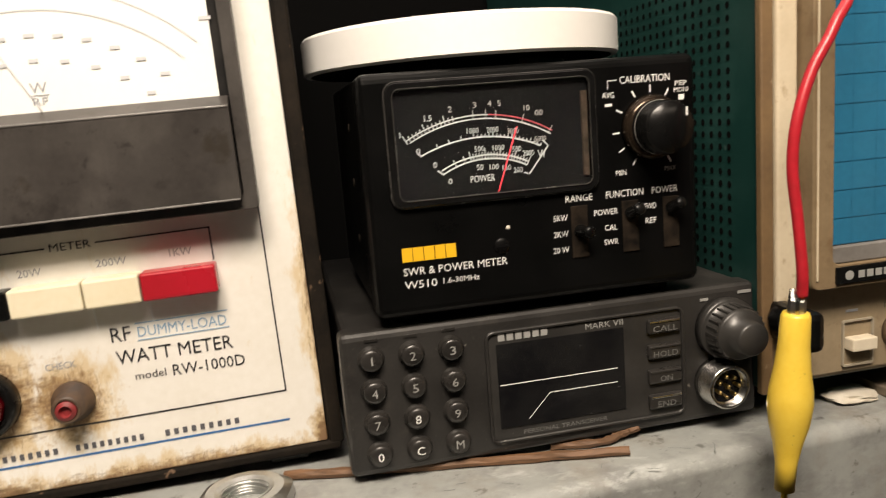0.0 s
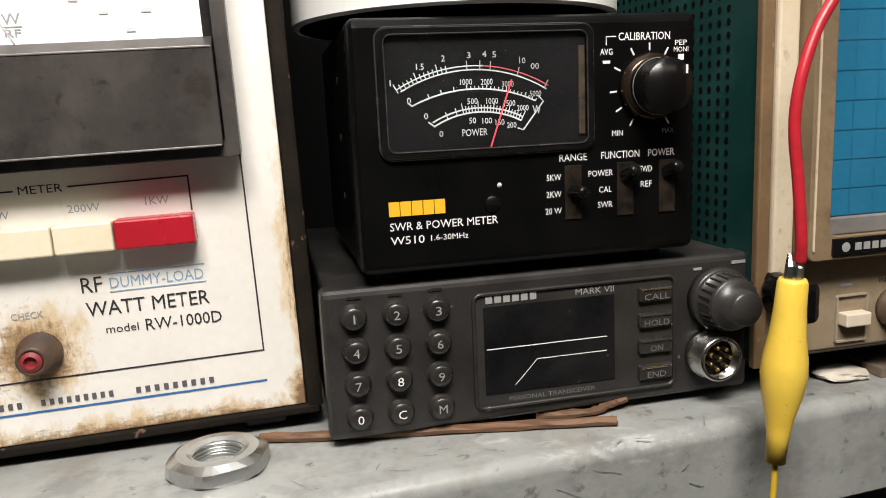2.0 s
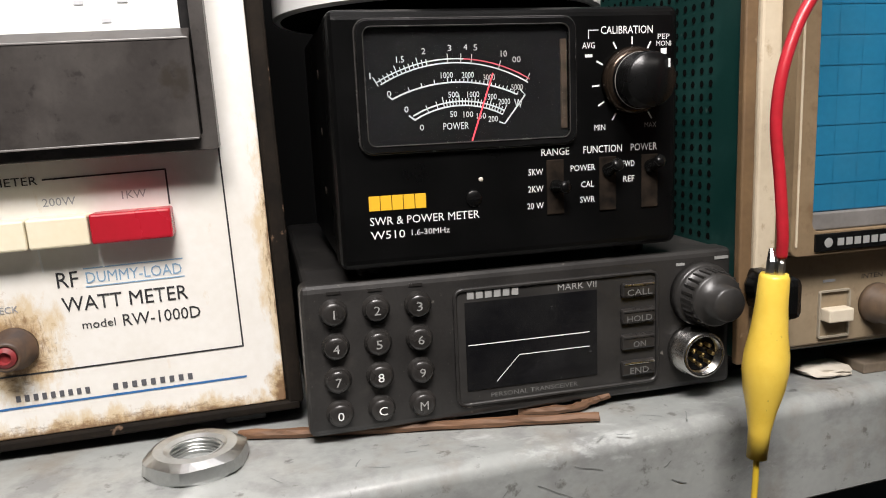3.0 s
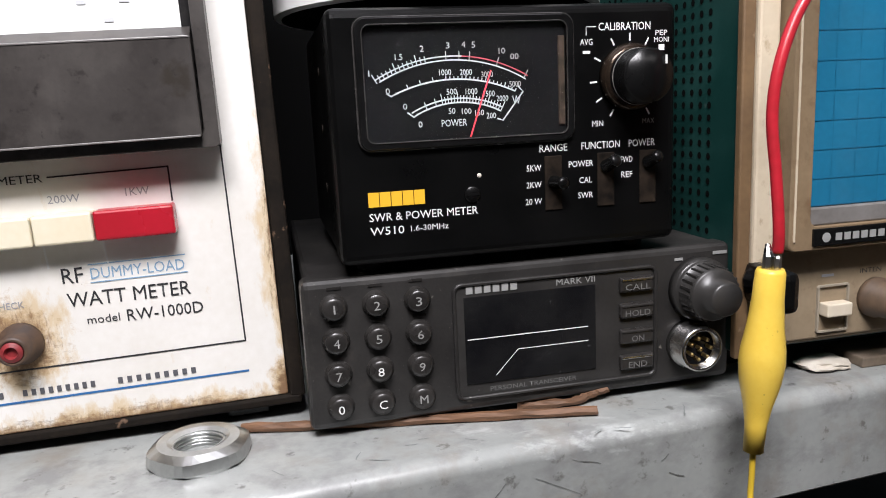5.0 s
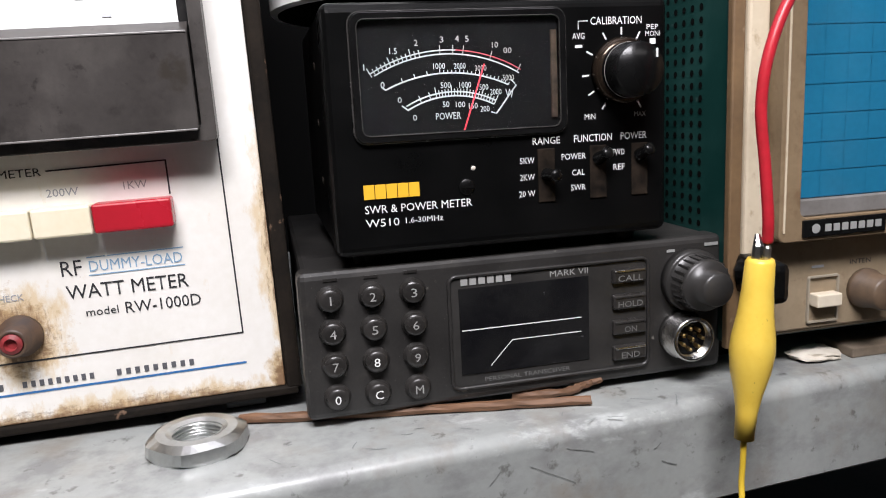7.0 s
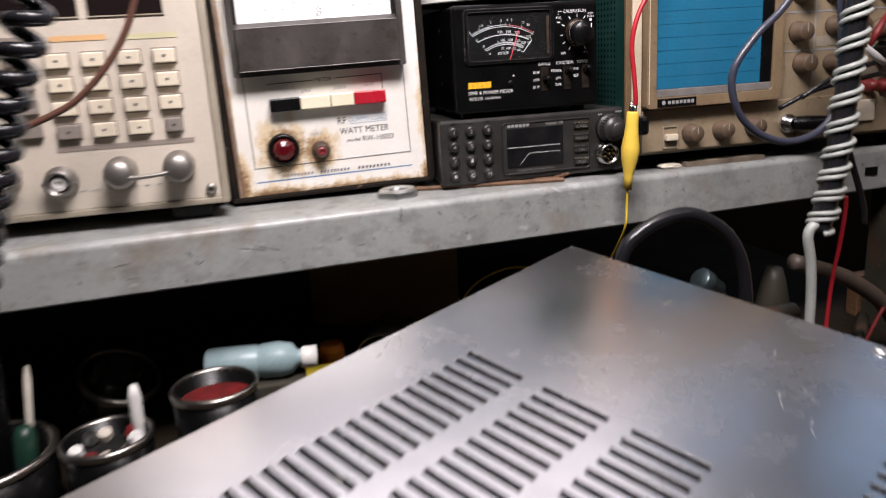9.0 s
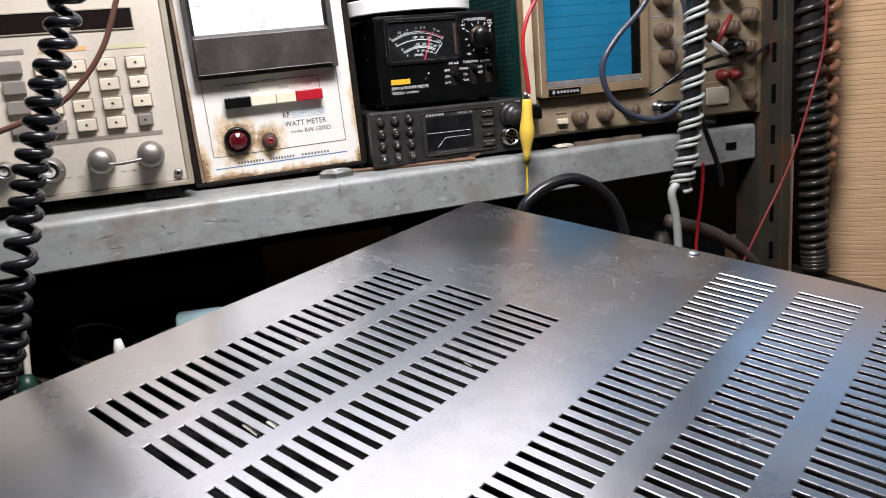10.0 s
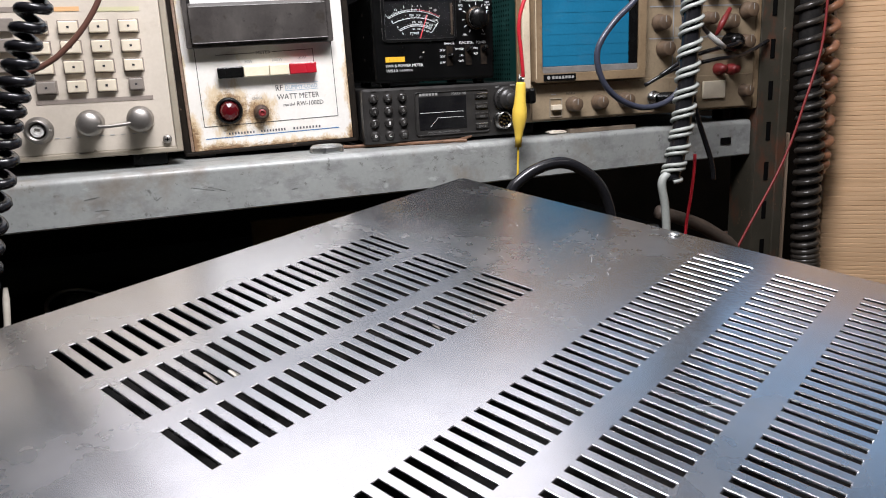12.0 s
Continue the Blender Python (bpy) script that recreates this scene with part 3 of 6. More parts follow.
setting("floor", box(-1.9, 1.9, -2.6, 0.9, -0.1, 0.0), M["floor"], "grey concrete workshop floor", "floor")
setting("ceiling", box(-1.9, 1.9, -2.6, 0.9, 2.7, 2.8), M["room"], "pale workshop ceiling", "ceiling")
# unseen wall, its blue chosen for the bluish reflections in the metal cover
setting("wall_north", box(-1.9, 1.9, 0.62, 0.72, 1.5, 2.7), M["wall"], "unseen upper wall, tinted pale blue for bluish reflections", "wall")
# lower wall made dark so that the gaps between instruments read as shade
setting("dark_lower_wall", box(-1.9, 1.9, 0.60, 0.72, 0.0, 1.499), M["bench"], "lower wall coloured dark for the shade behind the shelf", "wall")
setting("wall_south", box(-1.9, 1.9, -2.7, -2.6, 0.0, 2.7), M["room"], "pale workshop wall", "wall")
setting("wall_west", box(-2.0, -1.9, -2.6, 0.62, 0.0, 2.7), M["room"], "pale workshop wall", "wall")
setting("wall_east", box(1.9, 2.0, -2.6, 0.62, 0.0, 2.7), M["room"], "pale workshop wall", "wall")

BENCH = 0.90
bench = thing("workbench", (0.0, -0.1, 0.0), "dark stained wooden workbench top under the shelf", "workbench")
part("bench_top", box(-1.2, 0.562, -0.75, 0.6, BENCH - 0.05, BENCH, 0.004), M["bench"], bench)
for lx in (-1.15, 0.50):
    for ly in (-0.70, 0.52):
        part("leg", box(lx, lx + 0.06, ly, ly + 0.06, 0.0, BENCH - 0.05, 0.003), M["post"], bench)

# the steel shelf, its front edge turned a little to the bench
SHELF = 1.10
SKEW = 0.075


def shelf_front(x):
    return -0.033 + SKEW * x


def shelf_profile():
    """The lip of the shelf in y and z: rounded top edge, front face and a turned-in foot."""
    pts = [(0.50, 0.0), (0.006, 0.0)]
    for k in range(1, 19):
        a = radians(5 * k)
        pts.append((0.006 - 0.006 * math.sin(a), -0.006 + 0.006 * math.cos(a)))
    pts += [(0.0, -0.041), (0.0015, -0.0425), (0.014, -0.0425), (0.014, -0.0405), (0.0025, -0.0405), (0.0025, -0.007), (0.007, -0.0022), (0.50, -0.0022)]
    return pts


def build_shelf():
    bm = bmesh.new()
    xs = [-0.75, -0.5, -0.25, 0.0, 0.2, 0.4615]
    rings = []
    for x in xs:
        rings.append([bm.verts.new((x, shelf_front(x) + y, SHELF + z)) for y, z in shelf_profile()])
    n = len(rings[0])
    for a, c in zip(rings, rings[1:]):
        for k in range(n):
            bm.faces.new((a[k], a[(k + 1) % n], c[(k + 1) % n], c[k]))
    bm.faces.new(rings[0][::-1])
    bm.faces.new(rings[-1])
    bmesh.ops.recalc_face_normals(bm, faces=bm.faces)
    return bm


shelf = thing("steel_shelf", (0.0, 0.0, SHELF - 0.0425), "scuffed grey-green painted steel shelf with a folded front lip", "shelf")
part("shelf_board", build_shelf(), M["shelf"], shelf)
# added board, black in place of the deep shade behind the instruments
part("shade_board", box(-0.75, 0.46, 0.375, 0.387, SHELF, 1.50, 0.001), M["soot"], shelf, "unseen black board for the shade behind the instruments")
b = box(0.4165, 0.431, shelf_front(0.424) - 0.0012, shelf_front(0.424) + 0.001, SHELF - 0.027, SHELF - 0.019)
part("slot_opening", b, M["hole"], shelf, "dark slot in the lip")
random.seed(11)


def scuff(x, z, length, tilt, w, shade="scuff_dark", dy=-0.0003):
    pts = []
    for k in range(6):
        f = k / 5 - 0.5
        pts.append((x + length * f * math.cos(tilt) + random.uniform(-1, 1) * 0.0002, z + length * f * math.sin(tilt) + random.uniform(-1, 1) * 0.0002))
    bm = bmesh.new()
    for sgn in (-1, 1):
        for px, pz in pts:
            bm.verts.new((px, shelf_front(px) + dy, pz + sgn * w * 0.42 * random.uniform(0.15, 1)))
    bm.verts.ensure_lookup_table()
    for k in range(5):
        bm.faces.new((bm.verts[k], bm.verts[k + 1], bm.verts[k + 7], bm.verts[k + 6]))
    part("scratch", bm, M[shade], shelf)


for x, z, ln, tl, w in ((-0.046, 1.074, 0.024, 1.75, 0.0006), (-0.263, 1.081, 0.012, 0.1, 0.0007), (-0.255, 1.077, 0.010, 1.5, 0.0006), (-0.262, 1.067, 0.010, 1.5, 0.0005), (-0.256, 1.070, 0.012, 0.0, 0.0006),
                        (-0.172, 1.080, 0.02, -0.2, 0.0009), (-0.16, 1.079, 0.016, -0.3, 0.0007), (0.072, 1.083, 0.02, -0.5, 0.0004), (0.12, 1.078, 0.007, -0.4, 0.0009), (0.05, 1.086, 0.006, 0.8, 0.0007),
                        (0.083, 1.0905, 0.012, -0.3, 0.0005), (0.005, 1.083, 0.009, 0.3, 0.0008), (-0.09, 1.072, 0.006, 0.1, 0.0008), (0.115, 1.086, 0.004, 0.6, 0.0007), (-0.21, 1.075, 0.005, 0.5, 0.001)):
    scuff(x, z, ln, tl, w)


def top_scratch(x, y, length, tilt, w, material):
    bm = bmesh.new()
    d = Vector((math.cos(tilt), math.sin(tilt), 0))
    o = Vector((-d.y, d.x, 0))
    for k in range(6):
        c = Vector((x, y, SHELF + 0.0002)) + d * length * (k / 5 - 0.5) + o * random.uniform(-1, 1) * 0.0002
        bm.verts.new(c + o * w * random.uniform(0.2, 0.6))
        bm.verts.new(c - o * w * random.uniform(0.2, 0.6))
    bm.verts.ensure_lookup_table()
    for k in range(5):
        bm.faces.new((bm.verts[2 * k], bm.verts[2 * k + 1], bm.verts[2 * k + 3], bm.verts[2 * k + 2]))
    part("scratch", bm, material, shelf)


for k in range(14):
    top_scratch(random.uniform(-0.13, 0.2), random.uniform(-0.026, -0.010), random.uniform(0.002, 0.009), random.uniform(-1.2, 1.2), random.uniform(0.0002, 0.0006), M["scuff_grey"])

# ---- the radio-frequency watt meter ----
rw = thing("watt_meter", (-0.1, 0.1, SHELF), "worn white watt meter with rusty brown stains and a dark cover", "watt meter")
FY = 0.0246
part("case", box(-0.1865, -0.0125, 0.0262, 0.24, 1.1065, 1.37, 0.0025), M["case_black"], rw, "rust-spotted black metal case")
wp = mat("stained_white_front", (0.80, 0.78, 0.74), (0.72, 0.69, 0.63), 25, 0.42, 0, 0.2, 350, (0.20, 0.13, 0.08), 150, 0.73)
# local to the meter's base: x from -0.080 to 0.081, z from 0.008
SPOTS = [(-0.010, 0.042, 0.020, 0.020), (-0.038, 0.046, 0.028, 0.028), (0.02, 0.007, 0.11, 0.010), (-0.05, 0.006, 0.06, 0.014), (0.080, 0.012, 0.006, 0.018), (-0.076, 0.02, 0.010, 0.03)]
EDGES = SPOTS + [(0.083, 0.065, 0.0075, 0.06), (-0.080, 0.10, 0.006, 0.16)]
LOW = [(0.045, 0.0065, 0.045, 0.0075), (-0.045, 0.007, 0.05, 0.011)]
grime(wp, (0.64, 0.51, 0.33), EDGES, 0.43, 150, (1.0, 1.0, 0.45))
grime(wp, (0.42, 0.28, 0.14), SPOTS, 0.55, 210, (0.8, 1.0, 0.9))
grime(wp, (0.17, 0.095, 0.045), SPOTS, 0.60, 260, (0.55, 1.0, 1.3))
grime(wp, (0.13, 0.075, 0.035), LOW, 0.56, 300, (0.30, 1.0, 1.5))
grime(wp, (0.22, 0.13, 0.07), EDGES, 0.63, 520, (1.6, 1.0, 0.35))
part("front_panel", box(-0.1760, -0.0190, FY, FY + 0.0015, 1.1100, 1.362, 0.0006), wp, rw, "white painted panel with brown stains and scratches")
part("bottom_rail", box(-0.1850, -0.0140, FY - 0.001, FY + 0.004, 1.1060, 1.1098, 0.001), M["case_black"], rw)
part("side_trim", box(-0.0185, -0.0125, FY - 0.001, FY + 0.003, 1.1085, 1.366, 0.0012), M["case_black"], rw)
part("side_trim", box(-0.1792, -0.1763, FY - 0.001, FY + 0.003, 1.1100, 1.366, 0.0008), mat("rust_brown_trim", (0.30, 0.22, 0.16), (0.14, 0.08, 0.05), 60, 0.6, 0, 0.4), rw, "rust-brown worn edge")
for fx in (-0.165, -0.035):
    for fy in (0.04, 0.22):
        part("foot", box(fx - 0.008, fx + 0.008, fy - 0.008, fy + 0.008, 1.1030 if fx < -0.1 else 1.1003, 1.1068, 0.001), M["black_plastic"], rw)
# the meter movement behind its dark cover
mh = part("meter_housing", rim(-0.1668, -0.0318, 1.2070, 1.362, 0.0015, 0.0046, 0.0062, FY), M["meter_cover"], rw, "dark grey plastic meter frame")
cv = bmesh.new()
ring = [[cv.verts.new((x, y, z)) for y, z in ((0.0030, 1.2110), (0.0030, 1.2428), (0.0105, 1.2466), (0.0115, 1.2466), (0.0115, 1.2110))] for x in (-0.1618, -0.0370)]
for k in range(5):
    m = (k + 1) % 5
    cv.faces.new((ring[0][k], ring[0][m], ring[1][m], ring[1][k]))
cv.faces.new(ring[0])
cv.faces.new(ring[1])
bmesh.ops.recalc_face_normals(cv, faces=cv.faces)
bmesh.ops.bevel(cv, geom=list(cv.edges), offset=0.0004, segments=2, affect="EDGES", profile=0.5)
part("lower_cover", cv, M["meter_cover"], mh, "dark smoked lower cover with worn edges")
# pale strips put the highlight of the cover's worn lips into colour
for z0, z1, y0 in ((1.2424, 1.2431, 0.0027), (1.2107, 1.2114, 0.0027)):
    part("pale_edge", box(-0.1614, -0.0374, y0, y0 + 0.0010, z0, z1, 0.0002), M["pale_edge"], mh, "pale worn edge, its highlight set in the colour")
part("cover_back", box(-0.1622, -0.0364, 0.0116, FY, 1.2072, 1.3615), M["inside"], mh, "dark inner housing")
part("dial", box(-0.1590, -0.0398, 0.0106, 0.0114, 1.2460, 1.3575), M["dial_white"], mh, "white dial card with faded print")
text("W", -0.0992, -0.0938, 1.2527, 1.2560, 0.0104, M["ink_grey"], mh)
text("RF", -0.0988, -0.0942, 1.2488, 1.2512, 0.0104, M["ink_grey"], mh)
stroke([(-0.0995, 1.2519), (-0.0935, 1.2519)], 0.0003, 0.0104, M["ink_grey"], mh)
for r, w, n in ((0.052, 0.0028, 9), (0.060, 0.0032, 11), (0.083, 0.0040, 11)):
    for k in range(n):
        a = radians(-42 + 84 * k / (n - 1))
        cx, cz = -0.0965 + r * math.sin(a), 1.2110 + r * math.cos(a)
        bar(cx - w / 2, cx + w / 2, cz - 0.0006, cz + 0.0006, 0.0104, M["ink_faint"], mh)
for r in (0.068, 0.075):
    stroke([(-0.0965 + r * math.sin(radians(a)), 1.2110 + r * math.cos(radians(a))) for a in range(-44, 45, 4)], 0.0005, 0.0104, M["ink_faint"], mh, "scale_arc")
stroke([(-0.0965, 1.2470), (-0.125, 1.300)], 0.0004, 0.0101, M["ink_faint"], mh, "needle")
mh.matrix_world = pose(-0.018, -0.258, 1.216) @ Matrix.Scale(1.021, 4) @ pose(0.018, 0.258, -1.216) @ mh.matrix_world
# printed frame, brackets and words
YP = FY - 0.00025
for pts in ([(-0.0330, 1.2085), (-0.0325, 1.1335)], [(-0.1640, 1.1328), (-0.0322, 1.1335)], [(-0.1640, 1.1328), (-0.1640, 1.2085)], [(-0.0915, 1.2003), (-0.0515, 1.2008)], [(-0.145, 1.1998), (-0.1085, 1.2001)], [(-0.0517, 1.2010), (-0.0517, 1.1885)]):
    stroke(pts, 0.0006, YP, M["ink"], rw)
text("METER", -0.1070, -0.0930, 1.1988, 1.2016, YP, M["ink"], rw)
text("20W", -0.1190, -0.1110, 1.1908, 1.1936, YP, M["ink_grey"], rw)
text("200W", -0.0925, -0.0820, 1.1911, 1.1939, YP, M["ink_grey"], rw)
text("1KW", -0.0670, -0.0590, 1.1916, 1.1944, YP, M["ink_dim"], rw)
text("RF", -0.0920, -0.0850, 1.1625, 1.1680, YP, M["ink"], rw)
text("DUMMY-LOAD", -0.0825, -0.0505, 1.1632, 1.1672, YP, M["ink_pale_blue"], rw)
stroke([(-0.0830, 1.1685), (-0.0498, 1.1687)], 0.0004, YP, M["ink_pale_blue"], rw)
stroke([(-0.0830, 1.1620), (-0.0498, 1.1622)], 0.0004, YP, M["ink_pale_blue"], rw)
text("CHECK", -0.1160, -0.1055, 1.1556, 1.1580, YP, M["ink_grey"], rw)
text("WATT METER", -0.0915, -0.0495, 1.1538, 1.1590, YP, M["ink"], rw)
text("model", -0.0860, -0.0750, 1.1470, 1.1500, YP, M["ink"], rw)
text("RW-1000D", -0.0725, -0.0460, 1.1464, 1.1508, YP, M["ink"], rw)
stroke([(-0.1640, 1.1212), (-0.0325, 1.1216)], 0.0008, YP, M["ink_blue"], rw, "blue_line")
for x0, x1, n in ((-0.142, -0.116, 9), (-0.1110, -0.0855, 9), (-0.0790, -0.0500, 9)):
    for k in range(n):
        w = (x1 - x0) / n
        bar(x0 + w * k, x0 + w * (k + 0.5), 1.1235, 1.1257, YP, M["ink_soft"], rw)
# row of push switches
for x0, x1, mt, nm in ((-0.1455, -0.1215, "black_plastic", "black push switch"), (-0.1210, -0.0970, "cream", "cream push switch"), (-0.0965, -0.0775, "cream", "cream push switch"), (-0.0770, -0.0508, "red", "red push switch")):
    part("push_switch", box(x0, x1, FY - 0.009, FY, 1.1778, 1.1880, 0.0008), M[mt], rw, nm)
# not print: white lines for the lit streaks between the switches' shadows
for x in (-0.0967, -0.0772):
    stroke([(x + 0.0005, 1.1775), (x + 0.001, 1.1685)], 0.0007, YP - 0.0001, M["ink_white"], rw)
j = part("lamp_holder", lathe([(0.0, 0.0), (0.0130, 0.0), (0.0130, 0.003), (0.0122, 0.006), (0.0098, 0.0068), (0.0094, 0.0045), (0, 0.0045)], (-0.1390, FY, 1.1470), (0, -1, 0)), M["black_plastic"], rw, "black pilot lamp ring", True)
part("jewel", lathe([(0.0090, 0.0), (0.0092, 0.003), (0.0075, 0.0065), (0.004, 0.0085), (0, 0.009)], (-0.1390, FY - 0.0046, 1.1470), (0, -1, 0), 10), M["jewel"], j, "faceted red jewel lens, dimly lit")
k2 = part("trim_knob", lathe([(0.0, 0.0), (0.0075, 0.0), (0.0075, 0.002), (0.0058, 0.003), (0.0052, 0.0105), (0.0040, 0.0115), (0.0036, 0.0095), (0, 0.0095)], (-0.1085, FY, 1.1430), (0, -1, 0), 24), mat("grimy_dark_knob", (0.05, 0.035, 0.03), (0.12, 0.07, 0.04), 120, 0.5), rw, "grimy dark trim knob", True)
part("knob_cap", lathe([(0.0036, 0.0), (0.0036, 0.002), (0.0022, 0.0028), (0.0018, 0.0012), (0, 0.0012)], (-0.1085, FY - 0.0096, 1.1430), (0, -1, 0), 20), mat("faded_red_cap", (0.30, 0.03, 0.035), (0.16, 0.02, 0.02), 300, 0.5), k2, "faded red cap")

# it stands a little askew, its left side lower
askew = pose(-0.0362, 0.02, 1.21) @ pose(0, 0, 0, 0, -1.2, 0) @ pose(0.035, -0.02, -1.21)
rw.matrix_world = askew @ rw.matrix_world

# ---- the big nut and the sticks on the shelf ----
nut = bmesh.new()
rings = []
for r, z, hexa in ((0.0090, 0.0, 0), (0.0090, 0.0058, 0), (0.0106, 0.0068, 0), (0.0140, 0.0068, 0), (0.0172, 0.0050, 1), (0.0177, 0.0012, 1), (0.0168, 0.0, 0)):
    ring = []
    for k in range(36):
        a = 2 * math.pi * k / 36
        rr = r * (0.955 + 0.07 * abs(math.cos(3 * a)) ** 3) if hexa else r
        ring.append(nut.verts.new((-0.0500 + rr * math.cos(a + 0.3), 0.0015 + rr * math.sin(a + 0.3), SHELF + z)))
    rings.append(ring)
for a, c in zip(rings, rings[1:] + rings[:1]):
    for k in range(36):
        nut.faces.new((a[k], a[(k + 1) % 36], c[(k + 1) % 36], c[k]))
bmesh.ops.recalc_face_normals(nut, faces=nut.faces)
hn = thing("hex_nut", (-0.05, 0.0015, SHELF), "large flat zinc-plated steel lock nut lying on the shelf", "nut")
part("nut_body", nut, M["zinc"], hn)
part("thread", sweep(helix([(-0.05, 0.0015, SHELF + 0.0008), (-0.05, 0.0015, SHELF + 0.0030), (-0.05, 0.0015, SHELF + 0.0060)], 0.0089, 4, 28), 0.0006, 5), M["zinc"], hn, "fine inner thread", True)


def stick(name, pts, r, label):
    bm = sweep(smooth_path(pts, 6), r, 7)
    rnd = random.Random(len(pts))
    for v in bm.verts:
        v.co += Vector((rnd.uniform(-1, 1), rnd.uniform(-1, 1), rnd.uniform(-0.4, 1))) * 0.0004
    zlow = min(v.co.z for v in bm.verts)
    bmesh.ops.translate(bm, vec=(0, 0, SHELF - zlow), verts=bm.verts)
    single(name, bm, M["stick"], (pts[0][0], pts[0][1], SHELF), label, "stick")


stick("wooden_stick", [(-0.036, 0.017, 1.102), (0.0, 0.008, 1.102), (0.05, -0.002, 1.102), (0.094, -0.0115, 1.102)], 0.0018, "split brown wooden stick under the radio")
stick("broken_stick", [(0.068, 0.004, 1.1025), (0.088, -0.001, 1.103), (0.097, 0.001, 1.1042), (0.104, 0.001, 1.1055)], 0.0016, "short broken splinter of brown wood")

# ---- the transceiver ----
tr = thing("radio_transceiver", (0.073, 0.08, SHELF), "dusty charcoal personal radio transceiver lying flat on the shelf", "radio")
TZ0, TZ1 = 1.1035, 1.1590
part("body", box(-0.0095, 0.1555, 0.006, 0.165, TZ0 + 0.0005, TZ1 - 0.0005, 0.002), M["grey_radio"], tr, "dusty charcoal metal body")
part("front_panel", box(-0.0112, 0.1572, 0.0, 0.012, TZ0, TZ1, 0.0028, 3), M["grey_radio"], tr, "charcoal plastic front")
for fx in (0.01, 0.135):
    for fy in (0.03, 0.14):
        part("foot", box(fx - 0.006, fx + 0.006, fy - 0.006, fy + 0.006, SHELF, TZ0 + 0.001, 0.001), M["black_plastic"], tr)
marks = "1234567890CM"
for i, ch in enumerate(marks):
    kx, kz = 0.015 * (i % 3), (1.1490, 1.1367, 1.1245, 1.1121)[i // 3]
    k = part("key", lathe([(0.0050, 0.0), (0.0050, 0.0004), (0.0043, 0.0006), (0.0042, 0.0024), (0.0037, 0.0032), (0.0022, 0.0034), (0, 0.0034)], (kx, 0.0, kz), (0, -1, 0), 24), M["grey_key"], tr, "round charcoal key", True)
    text(ch, kx - 0.0011 - 0.0004 * (ch in "CM"), kx + 0.0011 + 0.0004 * (ch in "CM"), kz - 0.0016, kz + 0.0016, -0.0037, M["ink_dim" if ch in "7936M" else "ink_white"] if ch not in "12456" else M["ink_dim"], k)
for x, z in ((-0.002, 1.1560), (0.0125, 1.1558), (0.027, 1.1562), (-0.002, 1.1428), (0.013, 1.143), (0.028, 1.1432)):
    bar(x, x + 0.005, z - 0.0005, z + 0.0005, -0.0003, M["grey_key"], tr)
scr = part("display_frame", rim(0.0428, 0.1242, 1.1085, 1.1532, 0.0035, 0.0012, -0.0016, 0.001), M["grey_radio"], tr, "raised charcoal display frame")
part("display_panel", box(0.0438, 0.1232, -0.0006, 0.001, 1.1095, 1.1522), M["panel_black"], scr)
part("display_window", box(0.0470, 0.0985, -0.0011, 0.0005, 1.1145, 1.1478), M["gloss_black"], scr, "dark unlit display window")
for k in range(6):
    w = 0.0034
    x = 0.0480 + k * w
    bar(x, x + w * 0.74, 1.1490, 1.1517, -0.0008, M["ink_dim"], scr)
text("MARK VII", 0.0830, 0.0985, 1.1488, 1.1512, -0.0008, M["ink_dim"], scr)
text("PERSONAL TRANSCEIVER", 0.0560, 0.0905, 1.1108, 1.1126, -0.0008, M["ink_faded"], scr)
stroke([(0.0477, 1.1318), (0.0953, 1.1318)], 0.00038, -0.0013, M["ink_white"], scr)
stroke([(0.0583, 1.1170), (0.0672, 1.1262), (0.0953, 1.1262)], 0.00034, -0.0013, M["ink_white"], scr)
for wd, z in (("CALL", 1.1465), ("HOLD", 1.1362), ("ON", 1.1260), ("END", 1.1155)):
    k = part("function_key", box(0.1082, 0.1224, -0.0026, 0.0, z - 0.0030, z + 0.0030, 0.0010), M["grey_key"], scr, "rectangular charcoal key")
    h = 0.0026 * len(wd)
    text(wd, 0.1153 - h / 2, 0.1153 + h / 2, z - 0.0020, z + 0.0004, -0.0029, M["ink_faded"], k)
    part("key_edge", box(0.1088, 0.1218, -0.0030, -0.0024, z + 0.0016, z + 0.0026, 0.0003), M["chrome"] if wd in ("CALL", "END") else M["grey_radio"], k)
vk = part("volume_knob", lathe([(0, 0), (0.0125, 0.0), (0.0125, 0.004), (0.0115, 0.0048), (0.0105, 0.0048), (0.0102, 0.0125), (0.0095, 0.0135), (0.0068, 0.0137), (0.0066, 0.0200), (0.0058, 0.0210), (0, 0.0212)], (0.1420, 0.0, 1.1420), (0, -1, 0), 40), M["panel_black"], tr, "worn charcoal double knob", True)
for a in range(0, 360, 15):
    c, s = math.cos(radians(a)), math.sin(radians(a))
    part("grip_rib", box(0.1420 + 0.0103 * c - 0.0005, 0.1420 + 0.0103 * c + 0.0005, -0.0122, -0.0050, 1.1420 + 0.0103 * s - 0.0005, 1.1420 + 0.0103 * s + 0.0005), M["panel_black"], vk)
mc = part("microphone_socket", lathe([(0, 0), (0.0098, 0.0), (0.0098, 0.0030), (0.0090, 0.0036), (0.0090, 0.0098), (0.0084, 0.0104), (0.0074, 0.0104), (0.0072, 0.0050), (0, 0.0050)], (0.1385, 0.0, 1.1200), (0, -1, 0), 36), M["chrome"], tr, "chrome microphone socket ring", True)
